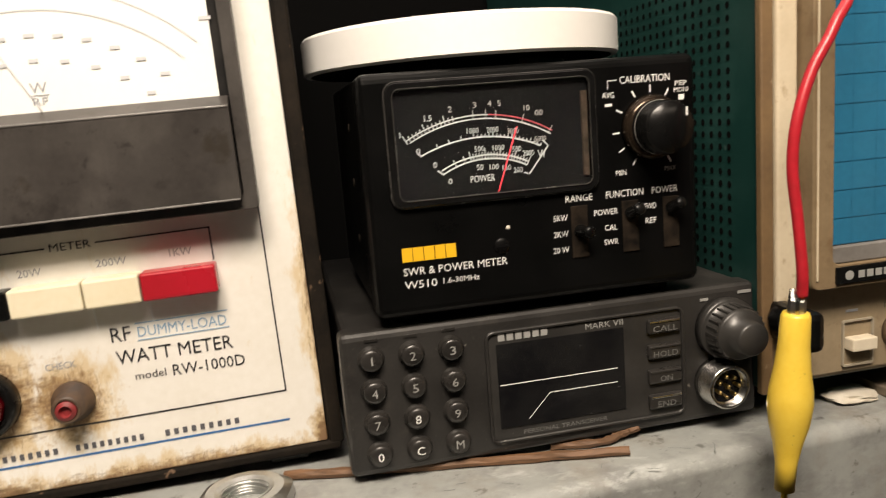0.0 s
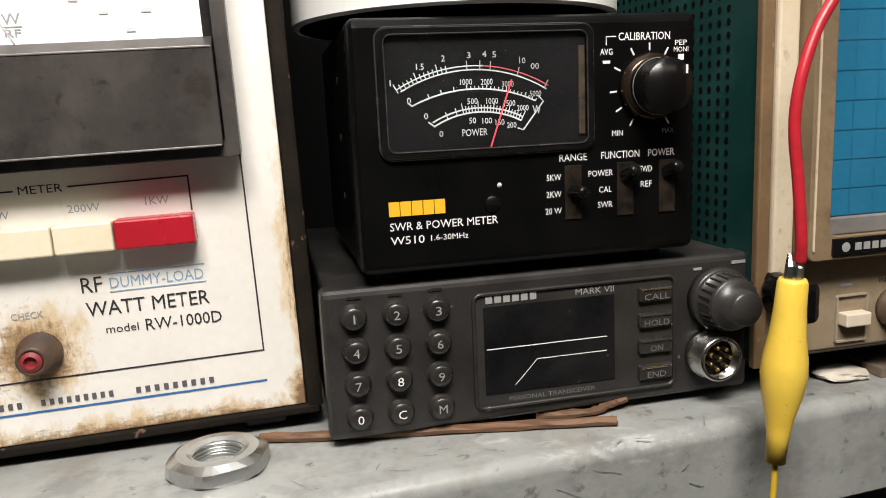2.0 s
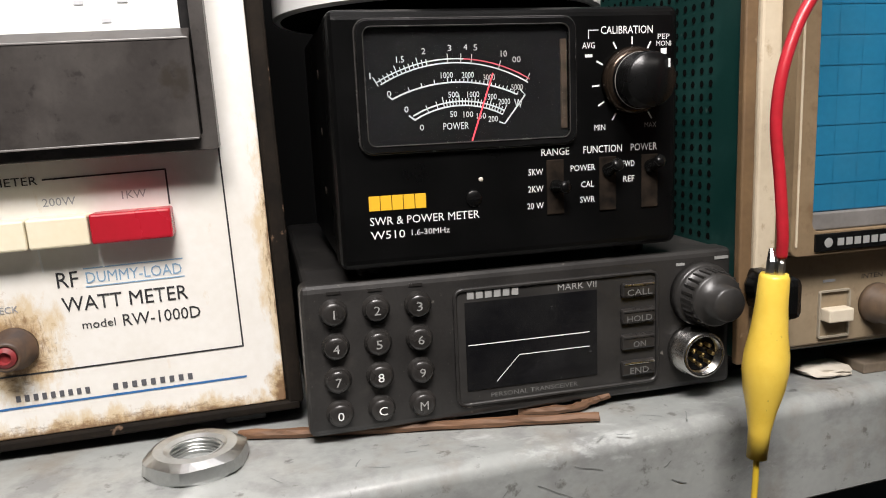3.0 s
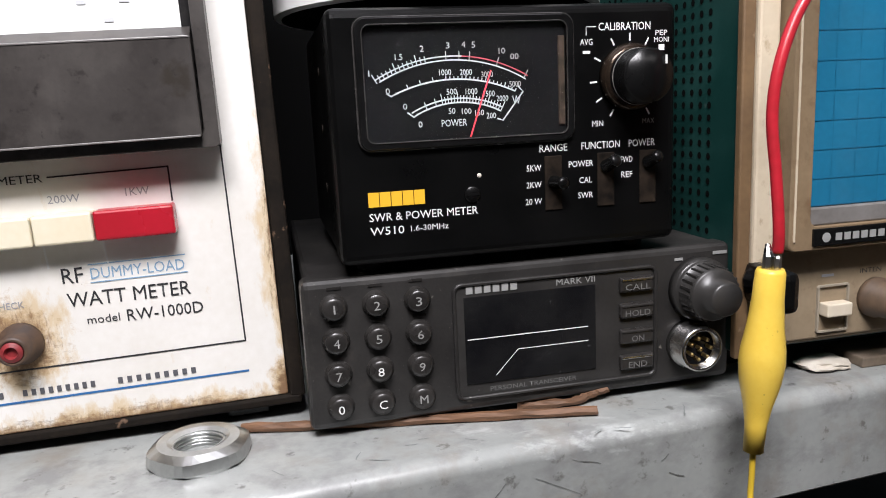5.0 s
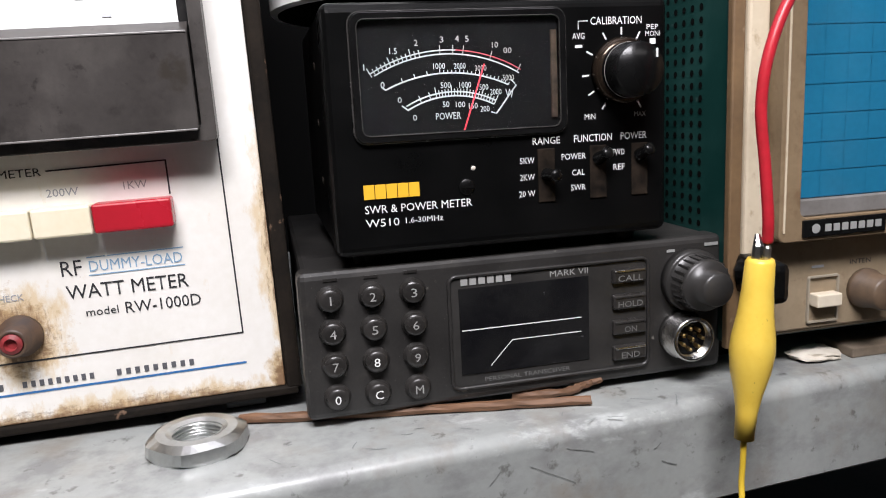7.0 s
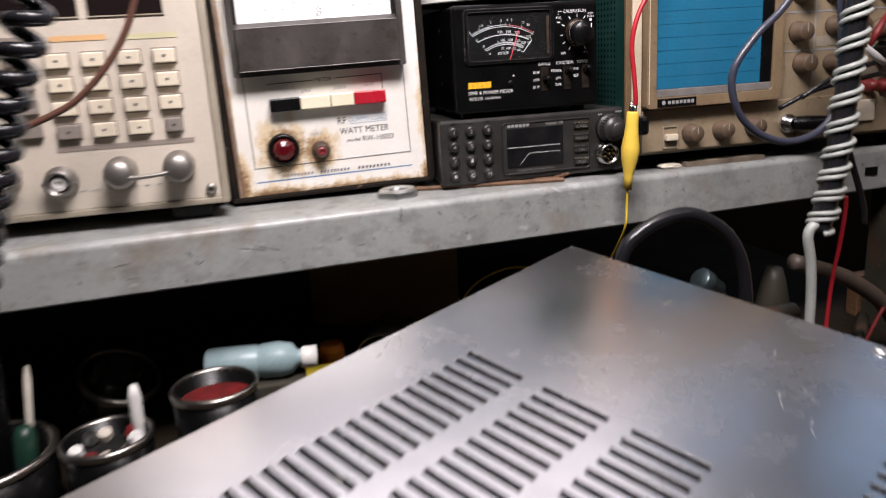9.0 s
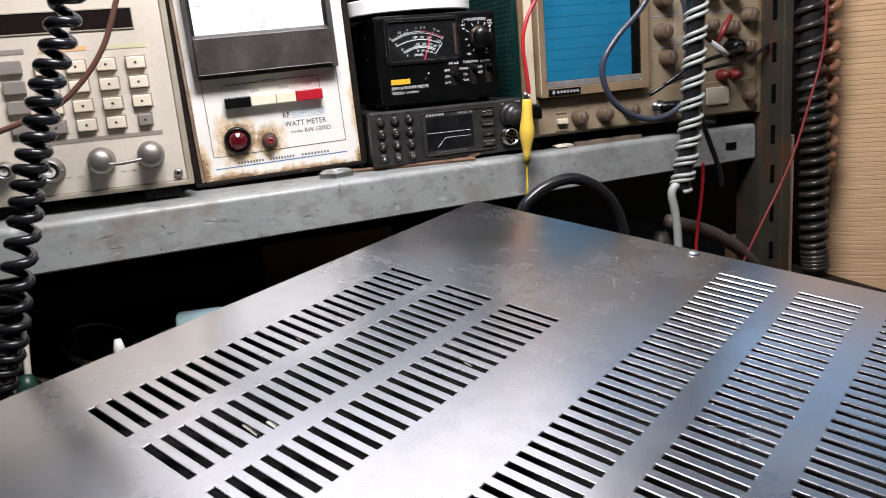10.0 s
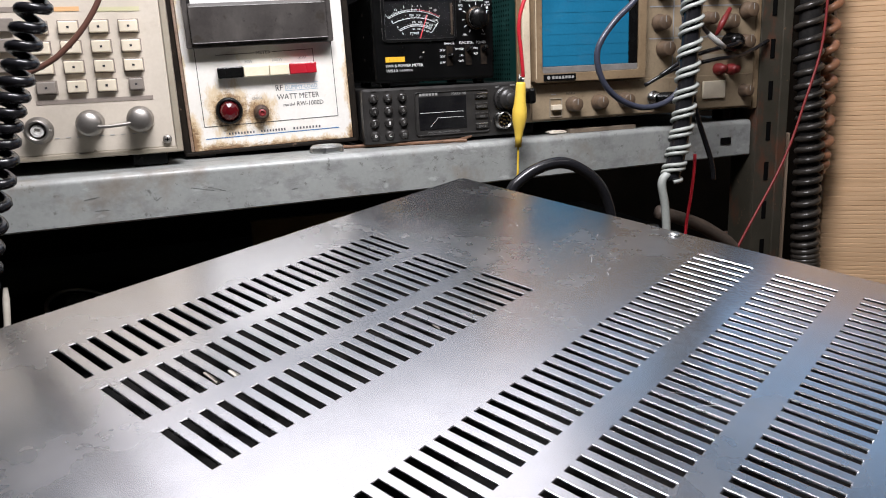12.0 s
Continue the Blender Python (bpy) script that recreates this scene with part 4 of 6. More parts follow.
part("socket_insert", lathe([(0, 0), (0.0071, 0), (0.0071, 0.0012), (0, 0.0012)], (0.1385, -0.0051, 1.1200), (0, -1, 0), 28), M["gloss_black"], mc, "black insulating insert")
for k in range(8):
    r, a = (0.0043, 2 * math.pi * k / 7) if k < 7 else (0, 0)
    part("pin", lathe([(0.0008, 0), (0.0008, 0.0035), (0.0004, 0.0040), (0, 0.0040)], (0.1385 + r * math.cos(a), -0.006, 1.1200 + r * math.sin(a)), (0, -1, 0), 8), M["brass"], mc, "gold contact pin")
bar(0.1485, 0.1545, 1.1548, 1.1560, -0.0003, M["ink_dim"], tr)
bar(0.1320, 0.1355, 1.1536, 1.1546, -0.0003, M["ink_dim"], tr)

# ---- the standing-wave meter on top of it ----
sw = thing("power_meter", (0.07, 0.05, TZ1), "black standing-wave and power meter standing on the radio", "power meter")
RX0, RX1, RZ0, RZ1, RY = 0.0035, 0.1305, 1.1635, 1.2500, -0.0035
part("case", box(RX0 + 0.0008, RX1 - 0.0008, 0.004, 0.115, RZ0 + 0.0006, RZ1 - 0.0006, 0.002), M["black_body"], sw, "black painted metal case")
part("front_panel", box(RX0, RX1, RY, 0.012, RZ0, RZ1, 0.0035, 4), M["black_body"], sw, "black plastic front with rounded edges")
for fx in (0.016, 0.118):
    for fy in (0.012, 0.10):
        part("foot", lathe([(0.0055, 0), (0.006, 0.0048), (0, 0.0048)], (fx, fy, TZ1), (0, 0, 1), 20), M["black_plastic"], sw)
for z in (1.187, 1.210, 1.232):
    part("case_screw", lathe([(0.0019, 0), (0.0017, 0.0005), (0, 0.0006)], (RX0 + 0.0009, 0.045, z), (-1, 0, 0), 14), M["case_black"], sw)
mw = part("meter_window", rim(0.0128, 0.0892, 1.2032, 1.2462, 0.0040, 0.0026, RY - 0.0022, RY + 0.0006), mat("glossy_black_frame", (0.004, 0.004, 0.004), (0.008, 0.008, 0.008), 90, 0.20, 0, 0.05, 700, spec=0.3), sw, "raised glossy black window frame")
# two thin grey rims drawn for the highlights along the window's edges
part("lens_edge", rim(0.0122, 0.0898, 1.2026, 1.2468, 0.0046, 0.0006, RY - 0.0012, RY + 0.0002), M["rubbed"], mw, "thin grey edge set as a highlight of the window frame")
part("lens_edge", rim(0.0150, 0.0870, 1.2052, 1.2442, 0.0030, 0.0004, RY - 0.0025, RY - 0.0018), M["rubbed"], mw, "thin grey edge set as a highlight of the window pane")
part("dial", box(0.0155, 0.0866, RY - 0.00035, RY + 0.0004, 1.2058, 1.2436), mat("black_dial_card", (0.0025, 0.0025, 0.003), (0.004, 0.004, 0.004), 60, 0.7, spec=0.08), mw, "black dial with white scales and red arc")
# tan strip stands for the soft brown reflection at the window's right
part("reflection_strip", box(0.0838, 0.0862, RY - 0.0012, RY - 0.0003, 1.2085, 1.2390, 0.0003), mat("tan_reflection_strip", (0.050, 0.036, 0.027), (0.010, 0.008, 0.006), 110, 0.7, spec=0.05), mw, "tan strip painted as a reflection in the window")
YD = RY - 0.0005
ARCS = {"swr": (0.0455, 1.1805), "high": (0.0461, 1.1740), "low": (0.0476, 1.1850)}


def on_arc(c, r, deg):
    return ARCS[c][0] + r * math.sin(radians(deg)), ARCS[c][1] + r * math.cos(radians(deg))


def scale_arc(c, r, a0, a1, w, material):
    stroke([on_arc(c, r, a0 + (a1 - a0) * k / 24) for k in range(25)], w, YD, material, mw, "scale_arc")


def ticks(c, r0, r1, a0, a1, n, w, material):
    for k in range(n + 1):
        a = a0 + (a1 - a0) * k / n
        stroke([on_arc(c, r0, a), on_arc(c, r1 if k % 5 else r1 + (r1 - r0) * 0.5, a)], w, YD, material, mw, "scale_tick")


scale_arc("swr", 0.0528, -30, 4, 0.0004, M["ink_dial"])
scale_arc("swr", 0.0528, 4, 31, 0.0004, M["ink_dull_red"])
scale_arc("swr", 0.0515, -29, 31, 0.0004, M["ink_dial"])
ticks("swr", 0.0515, 0.0538, -30, -10, 12, 0.0003, M["ink_dial"])
for a in (-2, 3, 7, 18, 30):
    stroke([on_arc("swr", 0.0512, a), on_arc("swr", 0.0545, a)], 0.0003, YD, M["ink_dim"], mw, "scale_tick")
scale_arc("high", 0.0516, -25, 25, 0.0005, M["ink_dial"])
ticks("high", 0.0516, 0.0526, -3, 25, 18, 0.0003, M["ink_dial"])
for a in (-18, -13, -8):
    stroke([on_arc("high", 0.0516, a), on_arc("high", 0.0530, a)], 0.0003, YD, M["ink_dial"], mw, "scale_tick")
scale_arc("low", 0.0342, -29, 27, 0.0005, M["ink_dial"])
scale_arc("low", 0.0328, -29, 27, 0.0005, M["ink_dial"])
ticks("low", 0.0328, 0.0352, -10, 27, 20, 0.0003, M["ink_dial"])
for a in (-20, -14):
    stroke([on_arc("low", 0.0330, a), on_arc("low", 0.0354, a)], 0.0003, YD, M["ink_dial"], mw, "scale_tick")
stroke([on_arc("low", 0.0325, -29), on_arc("low", 0.0352, -31)], 0.0005, YD, M["ink_dial"], mw, "scale_end")
stroke([on_arc("high", 0.0514, -25), on_arc("high", 0.0532, -26)], 0.0005, YD, M["ink_dial"], mw, "scale_end")
stroke([(0.0690, 1.2225), (0.0708, 1.2205), (0.0632, 1.2110), (0.0612, 1.2117)], 0.0005, YD, M["ink_dial"], mw, "scale_end")
for wd, x, z, w, mt in (("1", 0.0172, 1.2285, 0.0008, "ink_dial"), ("1.5", 0.0275, 1.2335, 0.0026, "ink_dial"), ("2", 0.0355, 1.2360, 0.0013, "ink_dim"), ("3", 0.0445, 1.2368, 0.0013, "ink_dim"), ("4", 0.0500, 1.2370, 0.0013, "ink_dim"), ("5", 0.0535, 1.2368, 0.0013, "ink_dim"), ("10", 0.0635, 1.2345, 0.0022, "ink_dim"), ("00", 0.0680, 1.2325, 0.0030, "ink_dim"),
                        ("0", 0.0232, 1.2225, 0.0014, "ink_dial"), ("1000", 0.0432, 1.2280, 0.0042, "ink_dial"), ("2000", 0.0505, 1.2278, 0.0042, "ink_dial"), ("3000", 0.0580, 1.2268, 0.0042, "ink_dim"), ("5000", 0.0680, 1.2232, 0.0042, "ink_dim"),
                        ("0", 0.0288, 1.2172, 0.0014, "ink_dial"), ("500", 0.0452, 1.2215, 0.0036, "ink_dial"), ("1000", 0.0522, 1.2213, 0.0042, "ink_dial"), ("1500", 0.0585, 1.2203, 0.0040, "ink_dial"), ("2000", 0.0632, 1.2185, 0.0042, "ink_dial"),
                        ("0", 0.0338, 1.2110, 0.0014, "ink_dial"), ("50", 0.0450, 1.2150, 0.0024, "ink_dial"), ("100", 0.0502, 1.2147, 0.0034, "ink_dial"), ("150", 0.0548, 1.2140, 0.0032, "ink_dial"), ("200", 0.0590, 1.2128, 0.0034, "ink_dial")):
    text(wd, x - w / 2, x + w / 2, z - 0.0010, z + 0.0010, YD, M[mt], mw)
text("W", 0.0668, 0.0698, 1.2162, 1.2192, YD, M["ink_dial"], mw)
text("POWER", 0.0412, 0.0502, 1.2098, 1.2122, YD, M["ink_dial"], mw)
stroke([(0.0508, 1.2050), (0.0592, 1.2282)], 0.0005, RY - 0.0012, plain("red_needle", (0.75, 0.05, 0.07), 0.4), mw, "needle")
pg = part("window_pane", box(0.0156, 0.0865, RY - 0.0021, RY - 0.0016, 1.2059, 1.2435), M["pane"], mw, "clear window pane")
pg.visible_shadow = False
YR = RY - 0.0002
for k in range(5):
    w = 0.0040
    x = 0.0143 + k * w
    bar(x, x + w * 0.93, 1.1838, 1.1888, YR, M["ink_yellow"], sw)
text("SWR & POWER METER", 0.0143, 0.0530, 1.1788, 1.1816, YR, M["ink_white"], sw)
text("W510", 0.0143, 0.0262, 1.1740, 1.1768, YR, M["ink_white"], sw)
text("1.6-30MHz", 0.0285, 0.0420, 1.1745, 1.1765, YR, M["ink_white"], sw)
sc = part("adjust_screw", lathe([(0.0030, 0), (0.0030, 0.0004), (0.0026, 0.0008), (0, 0.0009)], (0.0512, RY, 1.1858), (0, -1, 0), 20), M["black_plastic"], sw, "black zero-adjust screw", True)
part("screw_slot", box(0.0488, 0.0536, RY - 0.0010, RY - 0.0008, 1.1854, 1.1862), M["hole"], sc)
part("chip", lathe([(0.0009, 0), (0.0005, 0.0004), (0, 0.0005)], (0.0540, RY, 1.1922), (0, -1, 0), 7), M["paper"], sw, "chipped pale spot")
kn = part("calibration_knob", lathe([(0, 0), (0.0108, 0.0), (0.0108, 0.0025), (0.0104, 0.0045), (0.0098, 0.0052), (0.0094, 0.0140), (0.0087, 0.0152), (0, 0.0156)], (0.1115, RY, 1.2238), (0, -1, 0), 40), M["black_plastic"], sw, "glossy black pointer knob", True)
part("knob_ring", lathe([(0.0106, 0.0), (0.0121, 0.0004), (0.0119, 0.0028), (0.0109, 0.0046), (0.0100, 0.0049)], (0.1115, RY - 0.0001, 1.2238), (0, -1, 0), 40), mat("smoky_bronze_skirt", (0.055, 0.038, 0.026), (0.02, 0.014, 0.011), 60, 0.22, 0.7), kn, "glossy smoky bronze skirt", True)
part("knob_ring", lathe([(0.0096, 0.0), (0.0099, 0.0005), (0.0095, 0.0012)], (0.1115, RY - 0.0060, 1.2238), (0, -1, 0), 36), M["pale_edge"], kn, "thin pale ring round the knob")
part("pointer_mark", box(0.1170, 0.1177, RY - 0.0156, RY - 0.0140, 1.2275, 1.2305), M["ink_white"], kn)
for a in (-150, -122, -95, -62, -28, 0, 28, 62, 150):
    c, s = math.sin(radians(a)), math.cos(radians(a))
    stroke([(0.1115 + 0.0128 * c, 1.2238 + 0.0128 * s), (0.1115 + 0.0155 * c, 1.2238 + 0.0155 * s)], 0.0006, YR, M["ink_white"], sw, "dial_tick")
text("CALIBRATION", 0.0995, 0.1195, 1.2403, 1.2430, YR, M["ink_white"], sw)
stroke([(0.0948, 1.2388), (0.0948, 1.2417), (0.0985, 1.2417)], 0.0003, YR, M["ink_white"], sw)
text("AVG", 0.0925, 0.0972, 1.2355, 1.2376, YR, M["ink_white"], sw)
bar(0.0935, 0.0962, 1.2325, 1.2335, YR, M["ink_white"], sw)
text("PEP", 0.1215, 0.1262, 1.2382, 1.2400, YR, M["ink_white"], sw)
text("MONI", 0.1210, 0.1268, 1.2358, 1.2376, YR, M["ink_white"], sw)
bar(0.1228, 0.1250, 1.2330, 1.2350, YR, M["ink_white"], sw)
text("MIN", 0.0968, 0.1010, 1.2070, 1.2090, YR, M["ink_white"], sw)
# MAX takes dim ink because the knob's shadow lies over it
text("MAX", 0.1165, 0.1212, 1.2072, 1.2090, YR, M["ink_dim"], sw)
text("RANGE", 0.0765, 0.0870, 1.1990, 1.2016, YR, M["ink_white"], sw)
text("FUNCTION", 0.0925, 0.1075, 1.1990, 1.2016, YR, M["ink_white"], sw)
text("POWER", 0.1110, 0.1215, 1.1990, 1.2016, YR, M["ink_white"], sw)
for wd, x0, x1, z in (("5KW", 0.0715, 0.0770, 1.1935), ("2KW", 0.0713, 0.0770, 1.1875), ("20 W", 0.0708, 0.0770, 1.1815), ("POWER", 0.0875, 0.0970, 1.1940), ("CAL", 0.0915, 0.0965, 1.1880), ("SWR", 0.0910, 0.0968, 1.1825), ("FWD", 0.1078, 0.1125, 1.1945), ("REF", 0.1080, 0.1125, 1.1890)):
    text(wd, x0, x1, z - 0.0011, z + 0.0011, YR, M["ink_white"], sw)
dirty = mat("dusty_slot", (0.004, 0.0035, 0.003), (0.028, 0.020, 0.014), 150, 0.7, spec=0.08)
for x, lz, nm in ((0.0815, 1.1880, "slide"), (0.1018, 1.1925, "slide"), (0.1185, 1.1930, "slide")):
    st = part("slide_switch", box(x - 0.0033, x + 0.0033, RY - 0.0006, RY, 1.1780, 1.1975, 0.0003), dirty, sw, "dusty slide switch slot")
    part("lever", lathe([(0.0025, 0), (0.0020, 0.0040), (0.0023, 0.0052), (0.0023, 0.0064), (0.0014, 0.0070), (0, 0.0071)], (x, RY - 0.0004, lz), (0.28, -1, 0.45 if lz > 1.19 else 0.02), 16), M["black_plastic"], st, "black bat lever", True)

# the white disc on its dark foot, on top of the meter
DISC = (0.0571, 0.0651, RZ1)
disc = thing("white_disc", DISC, "white round plastic disc lying on the black meter", "disc")
part("rim", lathe([(0.0640, 0.0042), (0.0665, 0.0040), (0.0677, 0.0050), (0.0677, 0.0178), (0.0668, 0.0190), (0, 0.0192)], DISC, (0, 0, 1), 180), M["lid_white"], disc)
# black plate puts the shade below the raised disc into colour
part("underside", lathe([(0, 0.0036), (0.0645, 0.0038), (0.0650, 0.0046), (0, 0.0050)], DISC, (0, 0, 1), 96), M["soot"], disc, "black plate set for the shade under the disc")
part("foot", lathe([(0.0440, 0.0), (0.0450, 0.0004), (0.0450, 0.0037), (0, 0.0038)], DISC, (0, 0, 1), 64), M["black_plastic"], disc, "black foot ring")

# ---- the oscilloscope ----
os_ = thing("oscilloscope", (0.31, 0.17, SHELF), "old tan and green oscilloscope with a blue screen", "oscilloscope")
OY = -0.0040  # the front panel; the screen frame stands well before it
part("case", box(0.1555, 0.4620, OY + 0.0005, 0.36, 1.1145, 1.40, 0.001), M["green"], os_, "dark green perforated metal case")
holes = bmesh.new()
for i in range(26):
    for k in range(27):
        lathe([(0.0014, 0), (0, 0.0)], (0.15525, 0.0150 + i * 0.0064, 1.1460 + k * 0.0051), (-1, 0, 0), 8, holes)
tagged(part("vent_mesh", holes, M["hole"], os_, "rows of small round vent holes"), kind="stuff")
for fx in (0.175, 0.445):
    for fy in (0.03, 0.34):
        part("foot", box(fx - 0.010, fx + 0.010, fy - 0.010, fy + 0.010, SHELF, 1.1150, 0.001), M["black_plastic"], os_)
part("front_panel", box(0.1600, 0.4600, OY, 0.010, 1.1150, 1.398, 0.001), M["tan"], os_, "stained tan front panel")
part("side_frame", box(0.1545, 0.1599, OY - 0.0035, OY + 0.0003, 1.1130, 1.400, 0.0008), M["side_brown"], os_, "stained tan side frame")
part("side_strip", box(0.1602, 0.1692, OY - 0.0050, OY, 1.1500, 1.400, 0.0012), M["bezel_cream"], os_, "cream front strip")
part("side_frame", box(0.4560, 0.4630, OY - 0.002, 0.016, 1.1130, 1.400, 0.0015), M["bezel_brown"], os_, "stained tan side frame")
crt = part("screen_bezel", rim(0.1700, 0.3035, 1.1562, 1.290, 0.003, 0.0092, -0.0165, OY), M["bezel_brown"], os_, "stained tan screen frame")
part("bezel_ridge", box(0.1716, 0.1724, -0.0171, -0.0160, 1.1600, 1.2860, 0.0003), M["bezel_cream"], crt, "pale rubbed ridge of the frame")
part("bezel_lip", box(0.1792, 0.2940, -0.0150, -0.0110, 1.1655, 1.1722, 0.0006), mat("grey_inner_frame", (0.22, 0.21, 0.20), (0.14, 0.13, 0.12), 60, 0.5), crt, "grey lower lip")
# black strips give the frame's right and top inner edges their shade
part("side_shade", box(0.2838, 0.2940, -0.0142, -0.0090, 1.1723, 1.281), M["black_plastic"], crt, "black strip as shade along the inner frame edge")
part("top_shade", box(0.1792, 0.2836, -0.0142, -0.0090, 1.2705, 1.281), M["black_plastic"], crt, "black strip as shade along the inner frame edge")
part("screen", box(0.1793, 0.2836, -0.0130, -0.0080, 1.1723, 1.2704, 0.0006), M["crt"], crt, "blue filtered screen")
for k in range(1, 10):
    stroke([(0.1793 + 0.01043 * k, 1.1728), (0.1793 + 0.01043 * k, 1.2700)], 0.0003, -0.0133, M["crt_grid"], crt, "graticule_line")
    stroke([(0.1798, 1.1723 + 0.0109 * k), (0.2832, 1.1723 + 0.0109 * k)], 0.0003, -0.0133, M["crt_grid"], crt, "graticule_line")
part("name_plate", box(0.1800, 0.2175, -0.0175, -0.0160, 1.1578, 1.1645, 0.0003), M["black_plastic"], crt, "dark name plate")
for k in range(7):
    bar(0.1895 + k * 0.0038, 0.1895 + k * 0.0038 + 0.0027, 1.1597, 1.1625, -0.0177, M["ink_dim"], crt)
part("badge", lathe([(0.0019, 0), (0, 0.0001)], (0.1855, -0.0176, 1.1611), (0, -1, 0), 14), M["ink_dim"], crt)
part("control_strip", box(0.1710, 0.4540, OY - 0.0022, OY + 0.002, 1.1170, 1.1545, 0.0008), M["tan"], os_, "stained tan control strip")
pw = part("power_switch", rim(0.1915, 0.2062, 1.1195, 1.1392, 0.001, 0.0008, OY - 0.0034, OY - 0.0018), M["beige_side"], os_)
part("switch_cap", box(0.1930, 0.2045, OY - 0.0075, OY - 0.0020, 1.1268, 1.1322, 0.0006), M["key_beige"], pw, "beige switch cap")
text("INTEN", 0.2115, 0.2215, 1.1425, 1.1444, OY - 0.0025, M["ink"], os_)
bar(0.1935, 0.1990, 1.1425, 1.1435, OY - 0.0025, M["ink_grey"], os_)


def knob(x, z, r, depth, material, parent, y=-0.0015, label="dirty brown control knob"):
    k = part("knob", lathe([(0, 0), (r * 1.12, 0.0), (r * 1.12, depth * 0.18), (r, depth * 0.24), (r * 0.92, depth * 0.94), (r * 0.82, depth), (0, depth)], (x, y, z), (0, -1, 0), 24), material, parent, label, True)
    part("knob_mark", box(x - 0.0004, x + 0.0004, y - depth - 0.0003, y - depth + 0.0002, z, z + r * 0.8), M["ink_dim"], k)
    return k


for x, z in ((0.2190, 1.1318), (0.2500, 1.1325), (0.2830, 1.1330)):
    knob(x, z, 0.0075, 0.013, M["knob_brown"], os_, OY - 0.0022)
sock = part("input_socket", lathe([(0.0085, 0), (0.0085, 0.003), (0.0060, 0.0035), (0.0060, 0.012), (0.0045, 0.0122), (0.0040, 0.006), (0, 0.006)], (0.3200, OY - 0.0022, 1.1325), (0, -1, 0), 24), M["chrome"], os_, "chrome input socket", True)
part("plug", lathe([(0.0064, 0.0), (0.0068, 0.010), (0.0062, 0.026), (0.0040, 0.034), (0, 0.034)], (0.3200, -0.0145, 1.1325), (0.85, -0.5, 0.02), 20), M["black_plastic"], sock, "black plug", True)
random.seed(5)
for x, z, r in ((0.3280, 1.2500, 0.0095), (0.3270, 1.2140, 0.0085), (0.3330, 1.1860, 0.0085), (0.3300, 1.2830, 0.009), (0.3620, 1.2480, 0.0085), (0.3650, 1.2180, 0.0080), (0.3880, 1.2520, 0.010), (0.4180, 1.2480, 0.0085), (0.4170, 1.2130, 0.0085), (0.3900, 1.2170, 0.0070), (0.3640, 1.1850, 0.0070), (0.4420, 1.2250, 0.0085), (0.4400, 1.1900, 0.0080), (0.4420, 1.1350, 0.0070), (0.3650, 1.1310, 0.006)):
    knob(x, z, r, 0.014, M["knob_brown"], os_, OY)
for x0, x1, z0, z1, mt in ((0.3150, 0.4540, 1.1965, 1.1978, "ink_grey"), (0.3150, 0.4540, 1.2305, 1.2318, "ink_grey"), (0.3450, 0.3462, 1.16, 1.29, "ink_grey"), (0.385, 0.43, 1.172, 1.178, "beige_side"), (0.3480, 0.382, 1.2000, 1.2090, "beige_side")):
    bar(x0, x1, z0, z1, OY - 0.0002, M[mt], os_)
for x, z in ((0.4230, 1.1600), (0.4060, 1.1610)):
    part("red_terminal", lathe([(0.0065, 0), (0.0065, 0.006), (0.0045, 0.008), (0.0045, 0.014), (0, 0.014)], (x, OY, z), (0, -1, 0), 18), M["dull_red"], os_, "dull red terminal", True)
part("slide_module", box(0.3850, 0.4150, OY - 0.005, OY, 1.1280, 1.1480, 0.001), M["key_beige"], os_, "beige switch block")

# ---- the signal analyser with its keypad ----
an = thing("signal_analyser", (-0.33, 0.1, SHELF), "beige signal analyser with a keypad and round connectors", "instrument")
AY = -0.0160
part("case", box(-0.505, -0.1900, -0.010, 0.32, 1.1115, 1.40, 0.002), M["beige_side"], an, "tan metal case")
part("front_panel", box(-0.500, -0.1905, AY, -0.008, 1.1170, 1.398, 0.001), M["beige"], an, "stained beige front panel")
part("bottom_rail", box(-0.502, -0.1885, AY - 0.0015, -0.004, 1.1125, 1.1172, 0.001), M["beige_side"], an)
part("side_rail", box(-0.1904, -0.1850, AY - 0.002, 0.01, 1.1125, 1.40, 0.001), M["beige_side"], an)
for fx in (-0.47, -0.215):
    for fy in (0.01, 0.29):
        part("foot", box(fx - 0.015, fx + 0.015, fy - 0.012, fy + 0.012, SHELF, 1.1120, 0.001), M["black_plastic"], an)
APY = AY - 0.0003
for x0, x1 in ((-0.2640, -0.2145), (-0.3520, -0.2710), (-0.445, -0.36)):
    w = part("display_window", rim(x0 - 0.001, x1 + 0.001, 1.2525, 1.2705, 0.001, 0.001, AY - 0.0012, AY), M["beige_side"], an)
    part("display_glass", box(x0, x1, AY - 0.0005, AY, 1.2535, 1.2695), M["dark_window"], w, "dark unlit display window")
